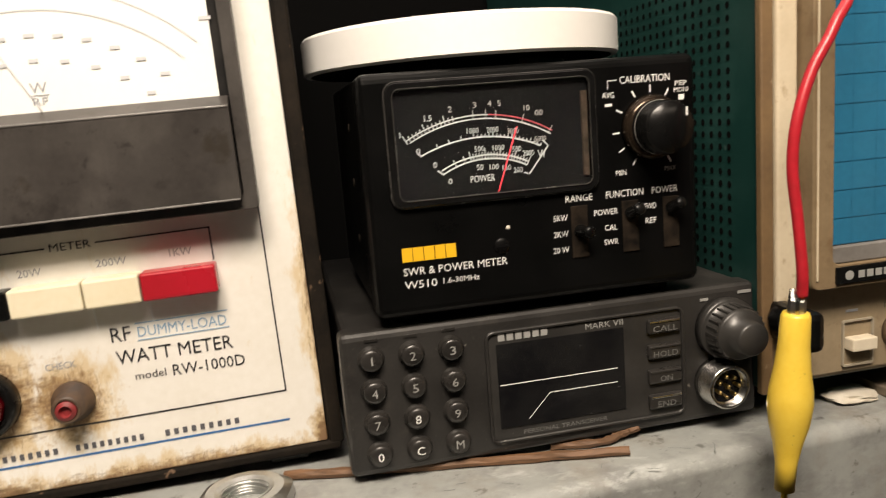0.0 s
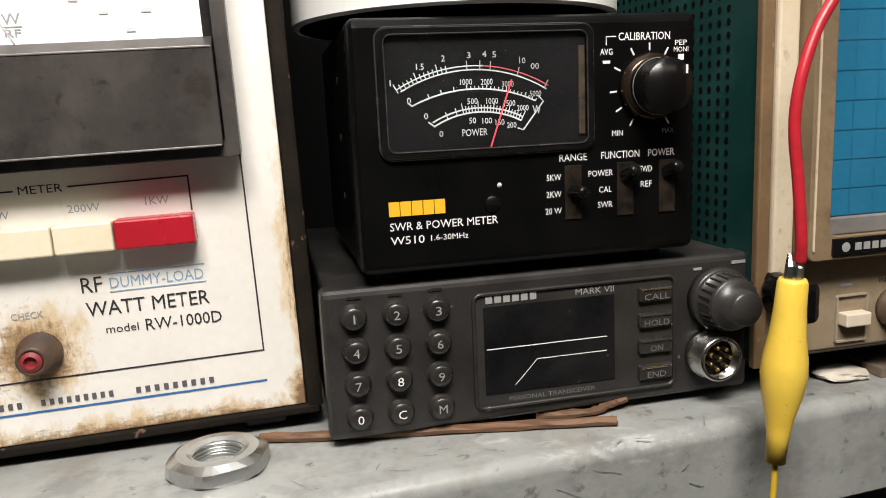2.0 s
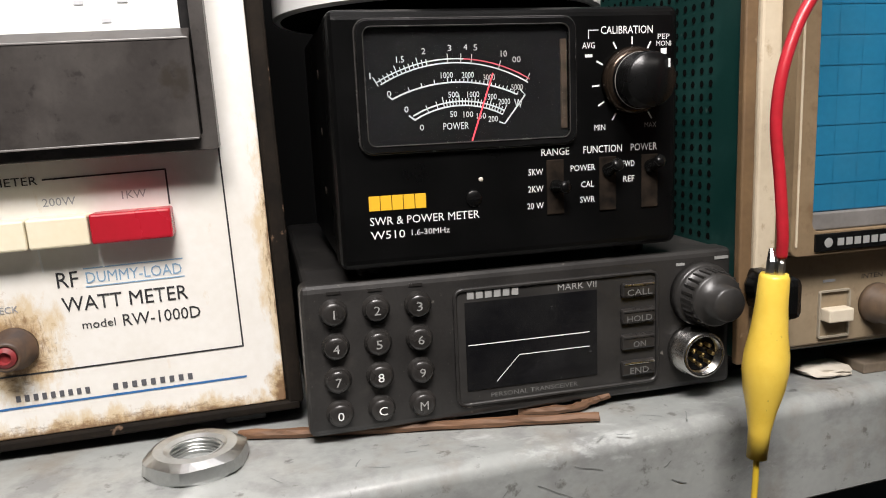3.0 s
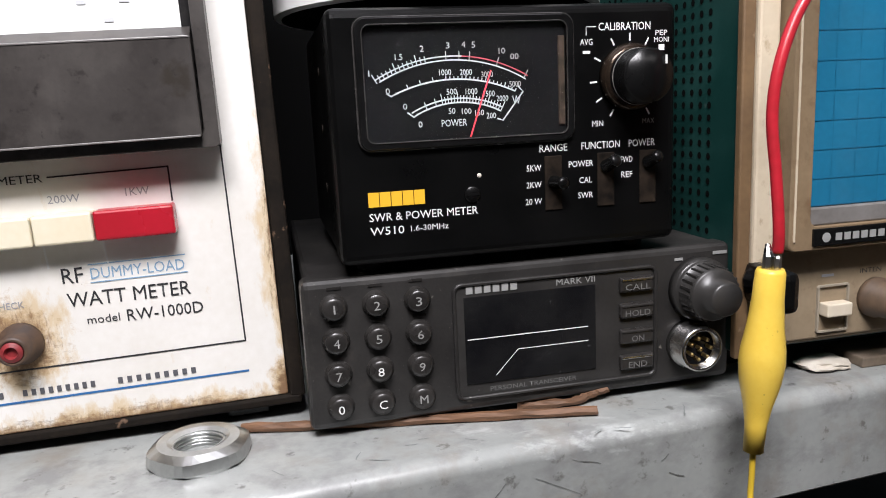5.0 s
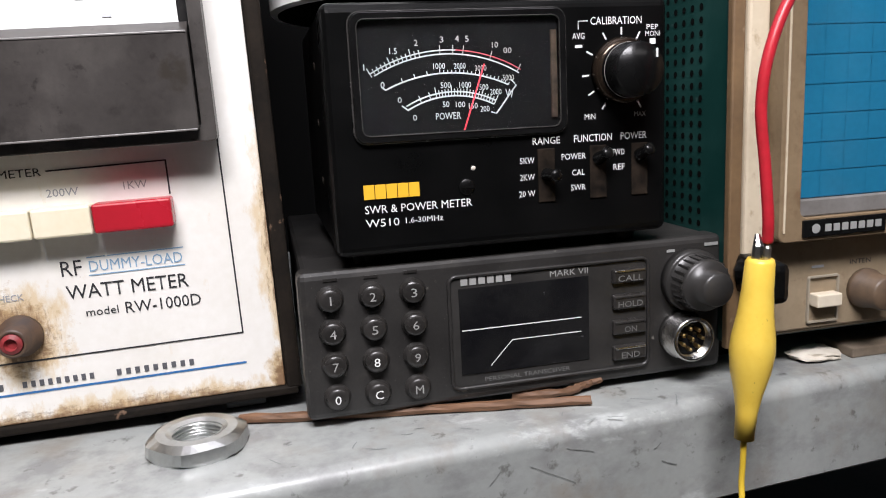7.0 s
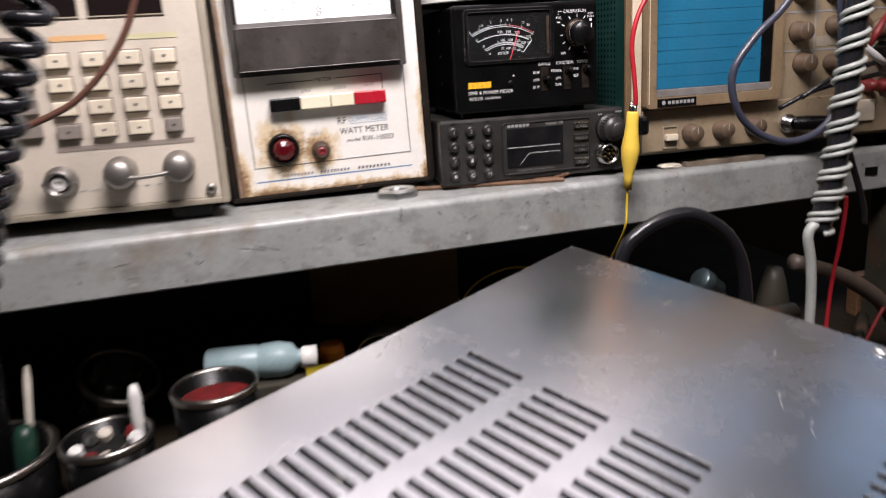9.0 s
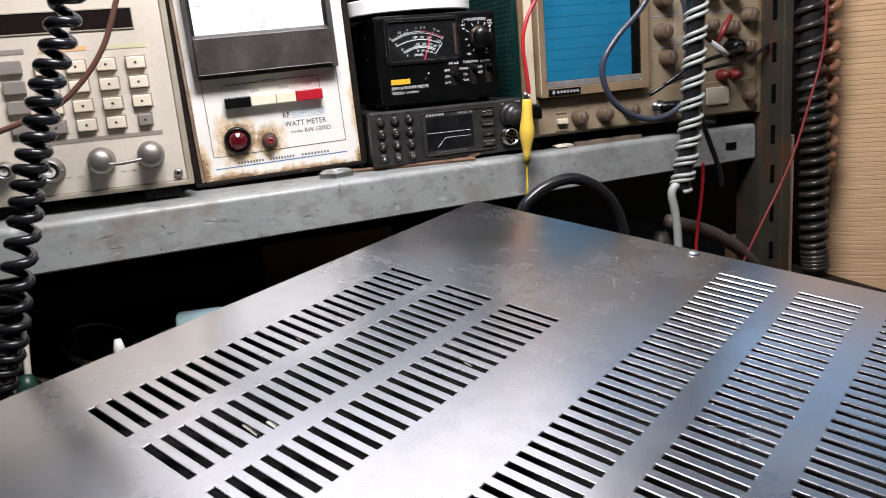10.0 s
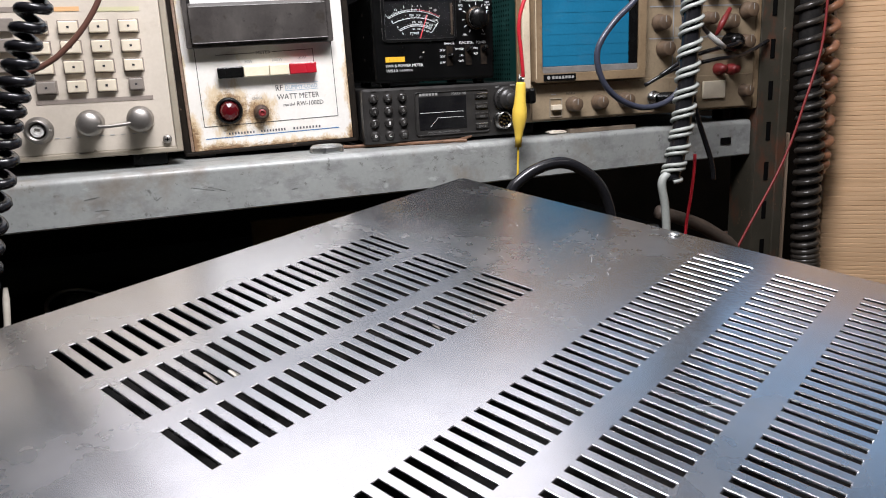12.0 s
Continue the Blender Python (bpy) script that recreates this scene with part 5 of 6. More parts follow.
for c, kx in enumerate((-0.2895, -0.2655, -0.2415, -0.2175)):
    for r, kz in enumerate((1.2240, 1.2075, 1.1910, 1.1745)):
        small = c == 3 and r == 3
        hx, hz = (0.0055, 0.0050) if small else (0.0076, 0.0050)
        ky = part("key", box(kx - hx, kx + hx, AY - 0.0050, AY, kz - hz, kz + hz, 0.0009), M["key_grey" if small or (c, r) == (0, 3) else "key_beige"], an, "square beige push key")
        part("key_well", rim(kx - hx - 0.001, kx + hx + 0.001, kz - hz - 0.001, kz + hz + 0.001, 0.0004, 0.0009, AY - 0.0006, AY), M["grey_band"], ky)
        part("key_legend", box(kx - 0.0010, kx + 0.0010, AY - 0.0053, AY - 0.0049, kz - 0.0009, kz + 0.0009), M["ink"], ky)
for kx, kz, mt in ((-0.3390, 1.2235, "key_beige"), (-0.3150, 1.2270, "key_grey"), (-0.3150, 1.2105, "key_grey"), (-0.3150, 1.1940, "key_grey"), (-0.3150, 1.1775, "key_grey"), (-0.3630, 1.1390, "key_beige"), (-0.3650, 1.2235, "key_grey"), (-0.3900, 1.2235, "key_beige"), (-0.3900, 1.2050, "key_beige")):
    part("key", box(kx - 0.0085, kx + 0.0085, AY - 0.0050, AY, kz - 0.0055, kz + 0.0055, 0.0009), M[mt], an, "square push key")
part("tuning_knob", lathe([(0, 0), (0.0165, 0), (0.0160, 0.012), (0.0145, 0.0135), (0.006, 0.0120), (0, 0.0120)], (-0.3540, AY, 1.1890), (0, -1, 0), 40), M["key_beige"], an, "round tan tuning knob", True)
bar(-0.2920, -0.2550, 1.2372, 1.2410, APY, M["orange_band"], an)
bar(-0.3280, -0.3030, 1.2375, 1.2415, APY, M["grey_band"], an)
bar(-0.2450, -0.2070, 1.2365, 1.2402, APY, M["green_band"], an)
bar(-0.3000, -0.2050, 1.1605, 1.1640, APY, M["grey_band"], an)
for k in range(9):
    bar(-0.290 + k * 0.009, -0.286 + k * 0.009, 1.1320 - 0.001, 1.1325 - 0.001, APY, M["ink_grey"], an)
for x, z, r in ((-0.3010, 1.1390, 0.0095), (-0.3350, 1.1430, 0.0065)):
    bn = part("round_socket", lathe([(r * 1.25, 0), (r * 1.25, 0.002), (r, 0.003), (r, 0.012), (r * 0.78, 0.0125), (r * 0.70, 0.005), (0, 0.005)], (x, AY, z), (0, -1, 0), 28), M["nickel"], an, "nickel coaxial socket", True)
    part("insulator", lathe([(r * 0.55, 0), (r * 0.55, 0.005), (r * 0.3, 0.0052), (r * 0.25, 0.003), (0, 0.003)], (x, AY - 0.005, z), (0, -1, 0), 20), M["white_plastic"], bn, "white insulator")
    for s in (-1, 1):
        part("bayonet_lug", lathe([(0.0012, 0), (0.0012, 0.0018), (0, 0.0018)], (x + s * r, AY - 0.009, z), (s, 0, 0), 8), M["nickel"], bn)
for x, z in ((-0.2590, 1.1430), (-0.2180, 1.1440)):
    part("connector_cap", lathe([(0, 0), (0.0115, 0), (0.0115, 0.005), (0.0105, 0.007), (0.0108, 0.016), (0.0102, 0.0190), (0.0075, 0.0215), (0, 0.0225)], (x, AY, z), (0, -1, 0), 36), M["nickel"], an, "satin nickel connector cap", True)
part("link_tube", sweep(smooth_path([(-0.2590, AY - 0.019, 1.1415), (-0.2480, AY - 0.0205, 1.1400), (-0.2300, AY - 0.0205, 1.1410), (-0.2180, AY - 0.019, 1.1430)], 6), 0.0016, 10), M["nickel"], an, "thin metal link tube", True)
ps = part("panel_screw", lathe([(0.0040, 0), (0.0040, 0.0012), (0.0030, 0.0022), (0, 0.0024)], (-0.1975, AY - 0.0015, 1.1245), (0, -1, 0), 20), M["nickel"], an, "nickel cross-head screw", True)
part("screw_cross", box(-0.1995, -0.1955, AY - 0.0041, AY - 0.0038, 1.1241, 1.1249), M["hole"], ps)
part("screw_cross", box(-0.1979, -0.1971, AY - 0.0042, AY - 0.0038, 1.1225, 1.1265), M["hole"], ps)

# ---- the amplifier with its slotted cover ----
HIGH = 0.085
amp_at = pose(0.0313, -0.1700, 1.0879, 8.153, -3.701, 31.809) @ pose(0, 0, -HIGH)
amp = thing("amplifier", None, "large amplifier with a slotted gunmetal steel top cover", "amplifier", turn=amp_at)
UL, VL = 0.440, 0.390  # the cover's two sides
ROWS_OF_SLOTS = [(-0.0739, -0.0396, -0.3535, 25), (-0.1196, -0.0851, -0.3535, 25), (-0.1655, -0.1306, -0.3535, 25),
                 (-0.2474, -0.2126, -0.3641, 40), (-0.2949, -0.2602, -0.3641, 40), (-0.3425, -0.3077, -0.3641, 40)]


def slotted_cover():
    """A plate with rows of slots through it; the slots have rounded edges and thin walls."""
    bm = bmesh.new()
    thick = 0.0010

    def rect(u0, u1, w0, w1, z):
        return bm.faces.new([bm.verts.new(p) for p in ((u0, w0, z), (u1, w0, z), (u1, w1, z), (u0, w1, z))])

    edges = sorted({-VL, 0.0, *[r[0] for r in ROWS_OF_SLOTS], *[r[1] for r in ROWS_OF_SLOTS]})
    by = {(r[0], r[1]): r for r in ROWS_OF_SLOTS}
    for w0, w1 in zip(edges, edges[1:]):
        cuts = []
        if (w0, w1) in by:
            _, _, far, n = by[(w0, w1)]
            pitch, width = 0.0085, 0.0044
            cuts = [(far + pitch * k, far + pitch * k + width) for k in range(n)]
        at = -UL
        for c0, c1 in cuts + [(0.0, 0.0)]:
            rect(at, c0, w0, w1, HIGH)
            at = c1
        for c0, c1 in cuts:
            e = 0.0006
            levels = [(0.0, 0.0), (0.5 * e, 0.134 * e), (0.866 * e, 0.5 * e), (e, e), (e, thick)]
            for (i0, d0), (i1, d1) in zip(levels, levels[1:]):
                up = [(c0 + i0, w0 + i0), (c1 - i0, w0 + i0), (c1 - i0, w1 - i0), (c0 + i0, w1 - i0)]
                dn = [(c0 + i1, w0 + i1), (c1 - i1, w0 + i1), (c1 - i1, w1 - i1), (c0 + i1, w1 - i1)]
                for k in range(4):
                    m = (k + 1) % 4
                    bm.faces.new([bm.verts.new(p) for p in ((*up[k], HIGH - d0), (*up[m], HIGH - d0), (*dn[m], HIGH - d1), (*dn[k], HIGH - d1))])
    for q in (((-UL, 0, HIGH), (0, 0, HIGH), (0, 0, HIGH - 0.02), (-UL, 0, HIGH - 0.02)), ((0, 0, HIGH), (0, -VL, HIGH), (0, -VL, HIGH - 0.02), (0, 0, HIGH - 0.02)),
              ((0, -VL, HIGH), (-UL, -VL, HIGH), (-UL, -VL, HIGH - 0.02), (0, -VL, HIGH - 0.02)), ((-UL, -VL, HIGH), (-UL, 0, HIGH), (-UL, 0, HIGH - 0.02), (-UL, -VL, HIGH - 0.02))):
        bm.faces.new([bm.verts.new(p) for p in q])
    bmesh.ops.remove_doubles(bm, verts=bm.verts, dist=1e-5)
    return bm


cover = part("top_cover", slotted_cover(), M["amp"], amp, "gunmetal steel cover with six rows of slots", local=True)
part("chassis", box(-UL + 0.002, -0.002, -VL + 0.002, -0.002, 0.0, HIGH - 0.0195, 0.002), M["inside"], amp, "dark steel chassis", local=True)
part("cover_screw", lathe([(0.0042, 0.0), (0.0042, 0.0006), (0.0030, 0.0016), (0, 0.0019)], (-0.0065, -0.1873, HIGH), (0, 0, 1), 20), M["zinc"], cover, "zinc cover screw", True, local=True)
random.seed(3)
pale = plain("bright_scratch", (0.62, 0.62, 0.63), 0.4, 0.6)
for uu, vv, ln, tl in ((-0.082, -0.1665, 0.014, 0.5), (-0.070, -0.175, 0.010, 0.9), (-0.125, -0.118, 0.012, 1.4), (-0.118, -0.124, 0.008, 1.1), (-0.09, -0.183, 0.004, 0.2), (-0.097, -0.186, 0.004, 0.6), (-0.045, -0.15, 0.006, 0.3), (-0.19, -0.275, 0.018, 2.1), (-0.195, -0.283, 0.012, 2.4), (-0.17, -0.282, 0.01, 1.9)):
    bm = bmesh.new()
    d = Vector((math.cos(tl), math.sin(tl), 0))
    o = Vector((-d.y, d.x, 0))
    for k in range(5):
        c = Vector((uu, vv, HIGH + 0.00025)) + d * ln * (k / 4 - 0.5) + o * random.uniform(-1, 1) * 0.0004
        bm.verts.new(c + o * 0.00018)
        bm.verts.new(c - o * 0.00018 * random.random())
    bm.verts.ensure_lookup_table()
    for k in range(4):
        bm.faces.new((bm.verts[2 * k], bm.verts[2 * k + 1], bm.verts[2 * k + 3], bm.verts[2 * k + 2]))
    part("scratch", bm, pale, cover, local=True)
for uu, vv, ln in ((-0.3165, -0.105, 0.010), (-0.3085, -0.1115, 0.007), (-0.248, -0.062, 0.004), (-0.214, -0.150, 0.005)):
    bm = box(uu, uu + 0.0026, vv - ln, vv, HIGH - 0.0016, HIGH - 0.0008, 0.0003)
    bmesh.ops.rotate(bm, cent=(uu, vv, HIGH), matrix=Matrix.Rotation(0.12, 3, "X"), verts=bm.verts)
    part("paper_fleck", bm, M["paper"], cover, "pale paper fleck caught in a slot", local=True)
for uu, vv in ((-0.03, -0.03), (-UL + 0.03, -0.03), (-0.03, -VL + 0.03), (-UL + 0.03, -VL + 0.03)):
    c = amp_at @ Vector((uu, vv, 0.002))
    if c.z - BENCH > 0.004:
        single("prop_block", box(c.x - 0.02, c.x + 0.02, c.y - 0.02, c.y + 0.02, BENCH, c.z, 0.002), M["stick"], (c.x, c.y, BENCH), "rough wooden block propping the amplifier", "block", "blocks under the amplifier")

# ---- clip lead, wires and cords ----
CY = -0.045
cl = thing("clip_lead", (0.140, CY, 1.02), "red wire joined to a yellow crocodile clip before the shelf", "test lead")
part("yellow_boot", lathe([(0.0, 0.0), (0.0034, 0.0), (0.0037, 0.010), (0.0049, 0.017), (0.0068, 0.025), (0.0076, 0.032), (0.0073, 0.037), (0.0060, 0.045), (0.0052, 0.054), (0.0049, 0.063), (0.0042, 0.0645), (0.0, 0.0635)], (0.1370, CY, 1.0945), (0.070, 0.0, 1.0), 24), M["yellow"], cl, "yellow vinyl boot", True)
part("jaw", sweep([(0.1402, CY, 1.156), (0.1405, CY, 1.163), (0.1408, CY + 0.001, 1.167)], [0.0022, 0.0019, 0.0009], 8), M["chrome"], cl, "steel jaw")
part("jaw", sweep([(0.1432, CY, 1.156), (0.1438, CY, 1.162), (0.1444, CY + 0.001, 1.166)], [0.0018, 0.0015, 0.0008], 8), M["chrome"], cl, "steel jaw")
part("red_wire", sweep(smooth_path([(0.1440, CY, 1.164), (0.1432, CY - 0.001, 1.173), (0.1422, CY, 1.190), (0.1408, CY + 0.001, 1.208), (0.1425, CY + 0.001, 1.2235), (0.1487, CY + 0.002, 1.239), (0.158, CY + 0.003, 1.2535), (0.168, CY + 0.006, 1.275), (0.176, CY + 0.012, 1.36)], 8), 0.0019, 12), M["red_wire"], cl, "red insulated wire", True)
part("yellow_wire", sweep(smooth_path([(0.1370, CY, 1.096), (0.1365, CY, 1.080), (0.1345, CY, 1.060), (0.1400, CY + 0.04, 1.020), (0.1560, 0.06, 0.975), (0.1150, 0.08, 0.991), (0.0710, 0.08, 1.000), (0.0310, 0.08, 0.984), (0.0100, 0.08, 0.947), (0.004, 0.08, 0.905)], 8), 0.0011, 8), M["yellow_wire"], cl, "thin yellow wire", True)
single("black_clip", box(0.158, 0.166, -0.030, -0.004, 1.136, 1.152, 0.003, 2, lathe([(0.006, 0), (0.007, 0.006), (0.005, 0.010), (0, 0.010)], (0.164, -0.006, 1.1445), (-0.3, -1, 0.1), 14)), M["black_plastic"], (0.162, -0.005, 1.136), "black plug on the front of the oscilloscope", "plug")

coil_l = [(-0.218, -0.30, 1.285), (-0.2395, -0.30, 1.228), (-0.2580, -0.30, 1.182), (-0.2720, -0.30, 1.141), (-0.2890, -0.30, 1.083), (-0.3030, -0.30, 1.042), (-0.315, -0.295, 0.985)]
coil = thing("coiled_cord", (-0.315, -0.295, 0.98), "glossy black coiled microphone cord hanging down", "cord")
part("coil", sweep(helix(coil_l, 0.0062, 30, 14, 0.08), 0.0029, 8), M["black_cord"], coil, "glossy black coil", True)
part("straight_end", sweep(smooth_path([(-0.315, -0.295, 0.99), (-0.322, -0.290, 0.95), (-0.345, -0.275, 0.915), (-0.39, -0.26, BENCH + 0.003)], 8), 0.0025, 8), M["black_cord"], coil, "straight black end", True)
single("brown_lead", sweep(smooth_path([(-0.212, -0.06, 1.300), (-0.222, -0.06, 1.271), (-0.2380, -0.06, 1.236), (-0.2620, -0.06, 1.207), (-0.2900, -0.06, 1.189), (-0.3540, -0.06, 1.169), (-0.43, -0.06, 1.15)], 8), 0.0024, 8), M["brown_wire"], (-0.212, -0.06, 1.15), "brown insulated lead looping across the analyser", "wire", smooth=True)

bundle = thing("wrapped_cable", (0.28, -0.11, 1.06), "dark cable wrapped in a pale grey spiral band", "cable")
core = [(0.301, -0.11, 1.320), (0.2966, -0.11, 1.262), (0.2928, -0.11, 1.205), (0.2890, -0.11, 1.150), (0.2835, -0.11, 1.100), (0.2735, -0.11, 1.056)]
part("core", sweep(smooth_path(core, 8), 0.0086, 12), M["black_cord"], bundle, "dark cable core", True)
for phase in (0.0, 1.9):
    part("spiral_band", sweep(helix(core, 0.0098, 13, 16, 0.05, phase), 0.0021, 6), M["pale_wrap"], bundle, "pale grey spiral wrap", True)
part("tail_wire", sweep(smooth_path([(0.2720, -0.112, 1.066), (0.2625, -0.112, 1.056), (0.2670, -0.112, 1.030), (0.2695, -0.112, 0.995), (0.2690, -0.112, 0.930)], 8), 0.0042, 8), M["pale_wrap"], bundle, "pale flat tail", True)
single("pink_red_wire", sweep(smooth_path([(0.3165, -0.09, 1.078), (0.3160, -0.09, 1.060), (0.3130, -0.09, 1.033), (0.3080, -0.09, 0.998), (0.305, -0.09, 0.93)], 8), 0.0017, 8), M["red_wire"], (0.305, -0.09, 0.93), "thin red wire hanging under the shelf", "wire", smooth=True)
single("looped_cable", sweep(smooth_path([(0.285, -0.09, 1.300), (0.2600, -0.09, 1.255), (0.2430, -0.09, 1.232), (0.2190, -0.09, 1.211), (0.2020, -0.09, 1.186), (0.2070, -0.09, 1.159), (0.2260, -0.09, 1.139), (0.2550, -0.09, 1.129), (0.2840, -0.09, 1.135), (0.2990, -0.09, 1.155), (0.3000, -0.09, 1.199), (0.2960, -0.09, 1.240), (0.292, -0.09, 1.30)], 8), 0.0030, 10), M["blue_cord"], (0.255, -0.09, 1.126), "dark blue cable hanging in a loop", "cable", smooth=True)
single("thick_black_cable", sweep(smooth_path([(0.088, -0.11, 0.955), (0.0960, -0.11, 1.047), (0.1140, -0.11, 1.074), (0.1500, -0.11, 1.0845), (0.1800, -0.11, 1.072), (0.2000, -0.11, 1.048), (0.2090, -0.11, 1.010), (0.212, -0.11, 0.950)], 10), 0.0055, 12), M["black_cord"], (0.15, -0.11, 0.95), "thick black cable arching over the amplifier corner", "cable", smooth=True)
pr = thing("test_probe", (0.366, -0.065, 1.184), "thin test probe with a white tip", "probe")
part("barrel", sweep([(0.316, -0.068, 1.226), (0.345, -0.066, 1.199)], [0.0030, 0.0022], 10), M["blue_cord"], pr, "dark blue barrel", True)
part("tip", sweep([(0.345, -0.066, 1.199), (0.358, -0.065, 1.190), (0.367, -0.065, 1.184)], [0.0024, 0.0034, 0.0026], 10), M["white_plastic"], pr, "white tip", True)
single("red_clip", sweep([(0.400, -0.030, 1.226), (0.390, -0.030, 1.210), (0.383, -0.030, 1.198)], [0.0022, 0.0036, 0.0018], 10), M["dull_red"], (0.39, -0.03, 1.198), "red insulated test clip hanging by the knobs", "clip", smooth=True)
cn = thing("black_connector", (0.415, -0.010, 1.185), "black round cable connector on the oscilloscope front", "connector")
part("shell", lathe([(0.0, 0.0), (0.0105, 0.0), (0.0110, 0.004), (0.0095, 0.006), (0.0095, 0.020), (0.0060, 0.024), (0, 0.024)], (0.4210, OY, 1.1900), (-0.25, -1, 0.0), 24), M["black_plastic"], cn, "", True)
part("lead", sweep(smooth_path([(0.4150, -0.026, 1.190), (0.405, -0.040, 1.188), (0.360, -0.046, 1.181), (0.330, -0.045, 1.172), (0.306, -0.040, 1.158)], 8), 0.0024, 8), M["black_cord"], cn, "black lead", True)
single("black_lead", sweep(smooth_path([(0.300, -0.02, 1.148), (0.330, -0.03, 1.163), (0.375, -0.04, 1.172), (0.42, -0.03, 1.176), (0.47, -0.01, 1.190)], 8), 0.0022, 8), M["black_cord"], (0.30, -0.02, 1.145), "black test lead across the oscilloscope", "wire", smooth=True)
single("hanging_strap", sweep(smooth_path([(0.318, -0.07, 1.20), (0.324, -0.07, 1.148), (0.332, -0.07, 1.116), (0.352, -0.07, 1.066), (0.356, -0.07, 1.045)], 8), 0.0028, 8), M["black_cord"], (0.33, -0.065, 1.06), "dark cord hanging before the shelf", "cord", smooth=True)

# ---- right end: post, tubes and board ----
post = thing("rack_post", (0.484, 0.01, BENCH), "dark brown slotted steel rack post", "post")
part("front_flange", box(0.4630, 0.5050, -0.0070, -0.0040, BENCH, 1.85, 0.0005), M["post"], post)
part("side_flange", box(0.4630, 0.4660, -0.0040, 0.0360, BENCH, 1.85, 0.0005), M["post"], post)
part("fold", box(0.4920, 0.5050, -0.0100, -0.0070, BENCH, 1.85, 0.0008), M["post"], post, "folded edge of the post")
for k in range(14):
    z = 0.93 + k * 0.048
    part("slot", box(0.4770, 0.4830, -0.0078, -0.0068, z, z + 0.022), M["hole"], post)
tube = [(0.514, -0.02, 1.34), (0.5190, -0.02, 1.247), (0.5230, -0.02, 1.149), (0.5290, -0.02, 1.081), (0.5330, -0.02, 1.010), (0.536, -0.02, 0.94), (0.537, -0.02, BENCH + 0.01)]
tubing = thing("spiral_tube", (0.537, -0.02, BENCH), "black cable bundle wrapped in a glossy black spiral tube", "tube")
part("core", sweep(smooth_path(tube, 8), 0.0125, 14), M["inside"], tubing, "dark cable bundle", True)
part("spiral_band", sweep(helix(tube, 0.0134, 32, 16, 0.10), 0.0040, 6), mat("dusty_black_spiral", (0.018, 0.016, 0.014), (0.05, 0.043, 0.036), 70, 0.32), tubing, "glossy black spiral wrap", True)
single("brown_coil", sweep(helix([(0.560, -0.010, 1.33), (0.5600, -0.010, 1.246), (0.5610, -0.010, 1.180), (0.5610, -0.010, 1.126), (0.5590, -0.012, 1.063), (0.556, -0.012, 1.03)], 0.0075, 13, 12, 0.15), 0.0050, 7), mat("brown_coil_plastic", (0.42, 0.19, 0.10), (0.10, 0.055, 0.03), 45, 0.3), (0.556, -0.012, 1.03), "salmon and brown spiral cord beside the tube", "cord", smooth=True)
single("red_lead", sweep(smooth_path([(0.512, -0.055, 1.32), (0.5090, -0.055, 1.243), (0.5050, -0.055, 1.180), (0.4850, -0.055, 1.116), (0.4700, -0.055, 1.074), (0.4510, -0.055, 1.036), (0.4150, -0.055, 0.978), (0.390, -0.055, 0.935), (0.375, -0.055, BENCH + 0.002)], 8), 0.0015, 8), M["dull_red"], (0.375, -0.055, BENCH), "thin red lead running down past the post", "wire", smooth=True)
single("wooden_strip", box(0.5060, 0.5200, 0.000, 0.008, BENCH, 1.080, 0.001), M["strip_wood"], (0.513, 0.004, BENCH), "pale weathered wooden strip standing by the post", "strip")
single("wood_scrap", box(0.470, 0.525, 0.050, 0.066, BENCH, 0.948, 0.001), M["stick"], (0.497, 0.058, BENCH), "orange brown wood scrap behind the post", "wood")
board = thing("wooden_board", None, "pale wooden board with fine horizontal grain standing on the floor", "board", turn=pose(0.598, 0.020, 0.0, 0, 0, -34))
part("lower_board", box(0.0, 0.60, 0.0, 0.018, 0.0, 0.8195, 0.0005, 1), M["wood"], board, local=True)
random.seed(8)
z = 0.82
while z < 1.42:
    h = random.uniform(0.0055, 0.0070)
    part("slat", box(0.0, 0.60, random.uniform(0, 0.0003), 0.018, z, z + h - 0.00015, 0.0007, 1), M["wood"], board, local=True)
    z += h

# ---- clutter under the shelf ----


def jar(x, y, r, h, label, inner, inner_mat, rim_mat, z=BENCH, lean=0.0):
    t = thing("jar", (x, y, z), label, "jar", "pots under the shelf")
    part("wall", lathe([(0, 0.0), (r * 0.94, 0.0), (r, 0.004), (r, h), (r * 0.93, h), (r * 0.92, 0.004), (0, 0.004)], (x, y, z), (lean, -lean, 1), 32), M["black_plastic"] if rim_mat != "clear" else M["clear"], t, "", True)
    part("rim", lathe([(r * 1.03, h - 0.004), (r * 1.05, h), (r * 0.98, h + 0.002), (r * 0.93, h - 0.001), (r * 0.95, h - 0.004), (r * 1.03, h - 0.004)], (x, y, z), (lean, -lean, 1), 36), M["tin"], t, "bright metal rim", True)
    if inner:
        part("filling", lathe([(0, inner), (r * 0.9, inner - 0.003)], (x, y, z), (lean, -lean, 1), 20), M[inner_mat], t)
    return t


jar(-0.320, 0.075, 0.034, 0.062, "clear glass jar leaning under the shelf", 0, "inside", "clear", lean=0.35)
jar(-0.290, -0.072, 0.031, 0.060, "pale tin filled with small parts", 0.050, "inside", "tin")
jar(-0.212, -0.064, 0.031, 0.084, "tin with dark red contents on the bench", 0.076, "dark_red", "tin")
jar(-0.378, -0.070, 0.052, 0.060, "dark pot full of pens and tools", 0.03, "inside", "tin")
random.seed(21)
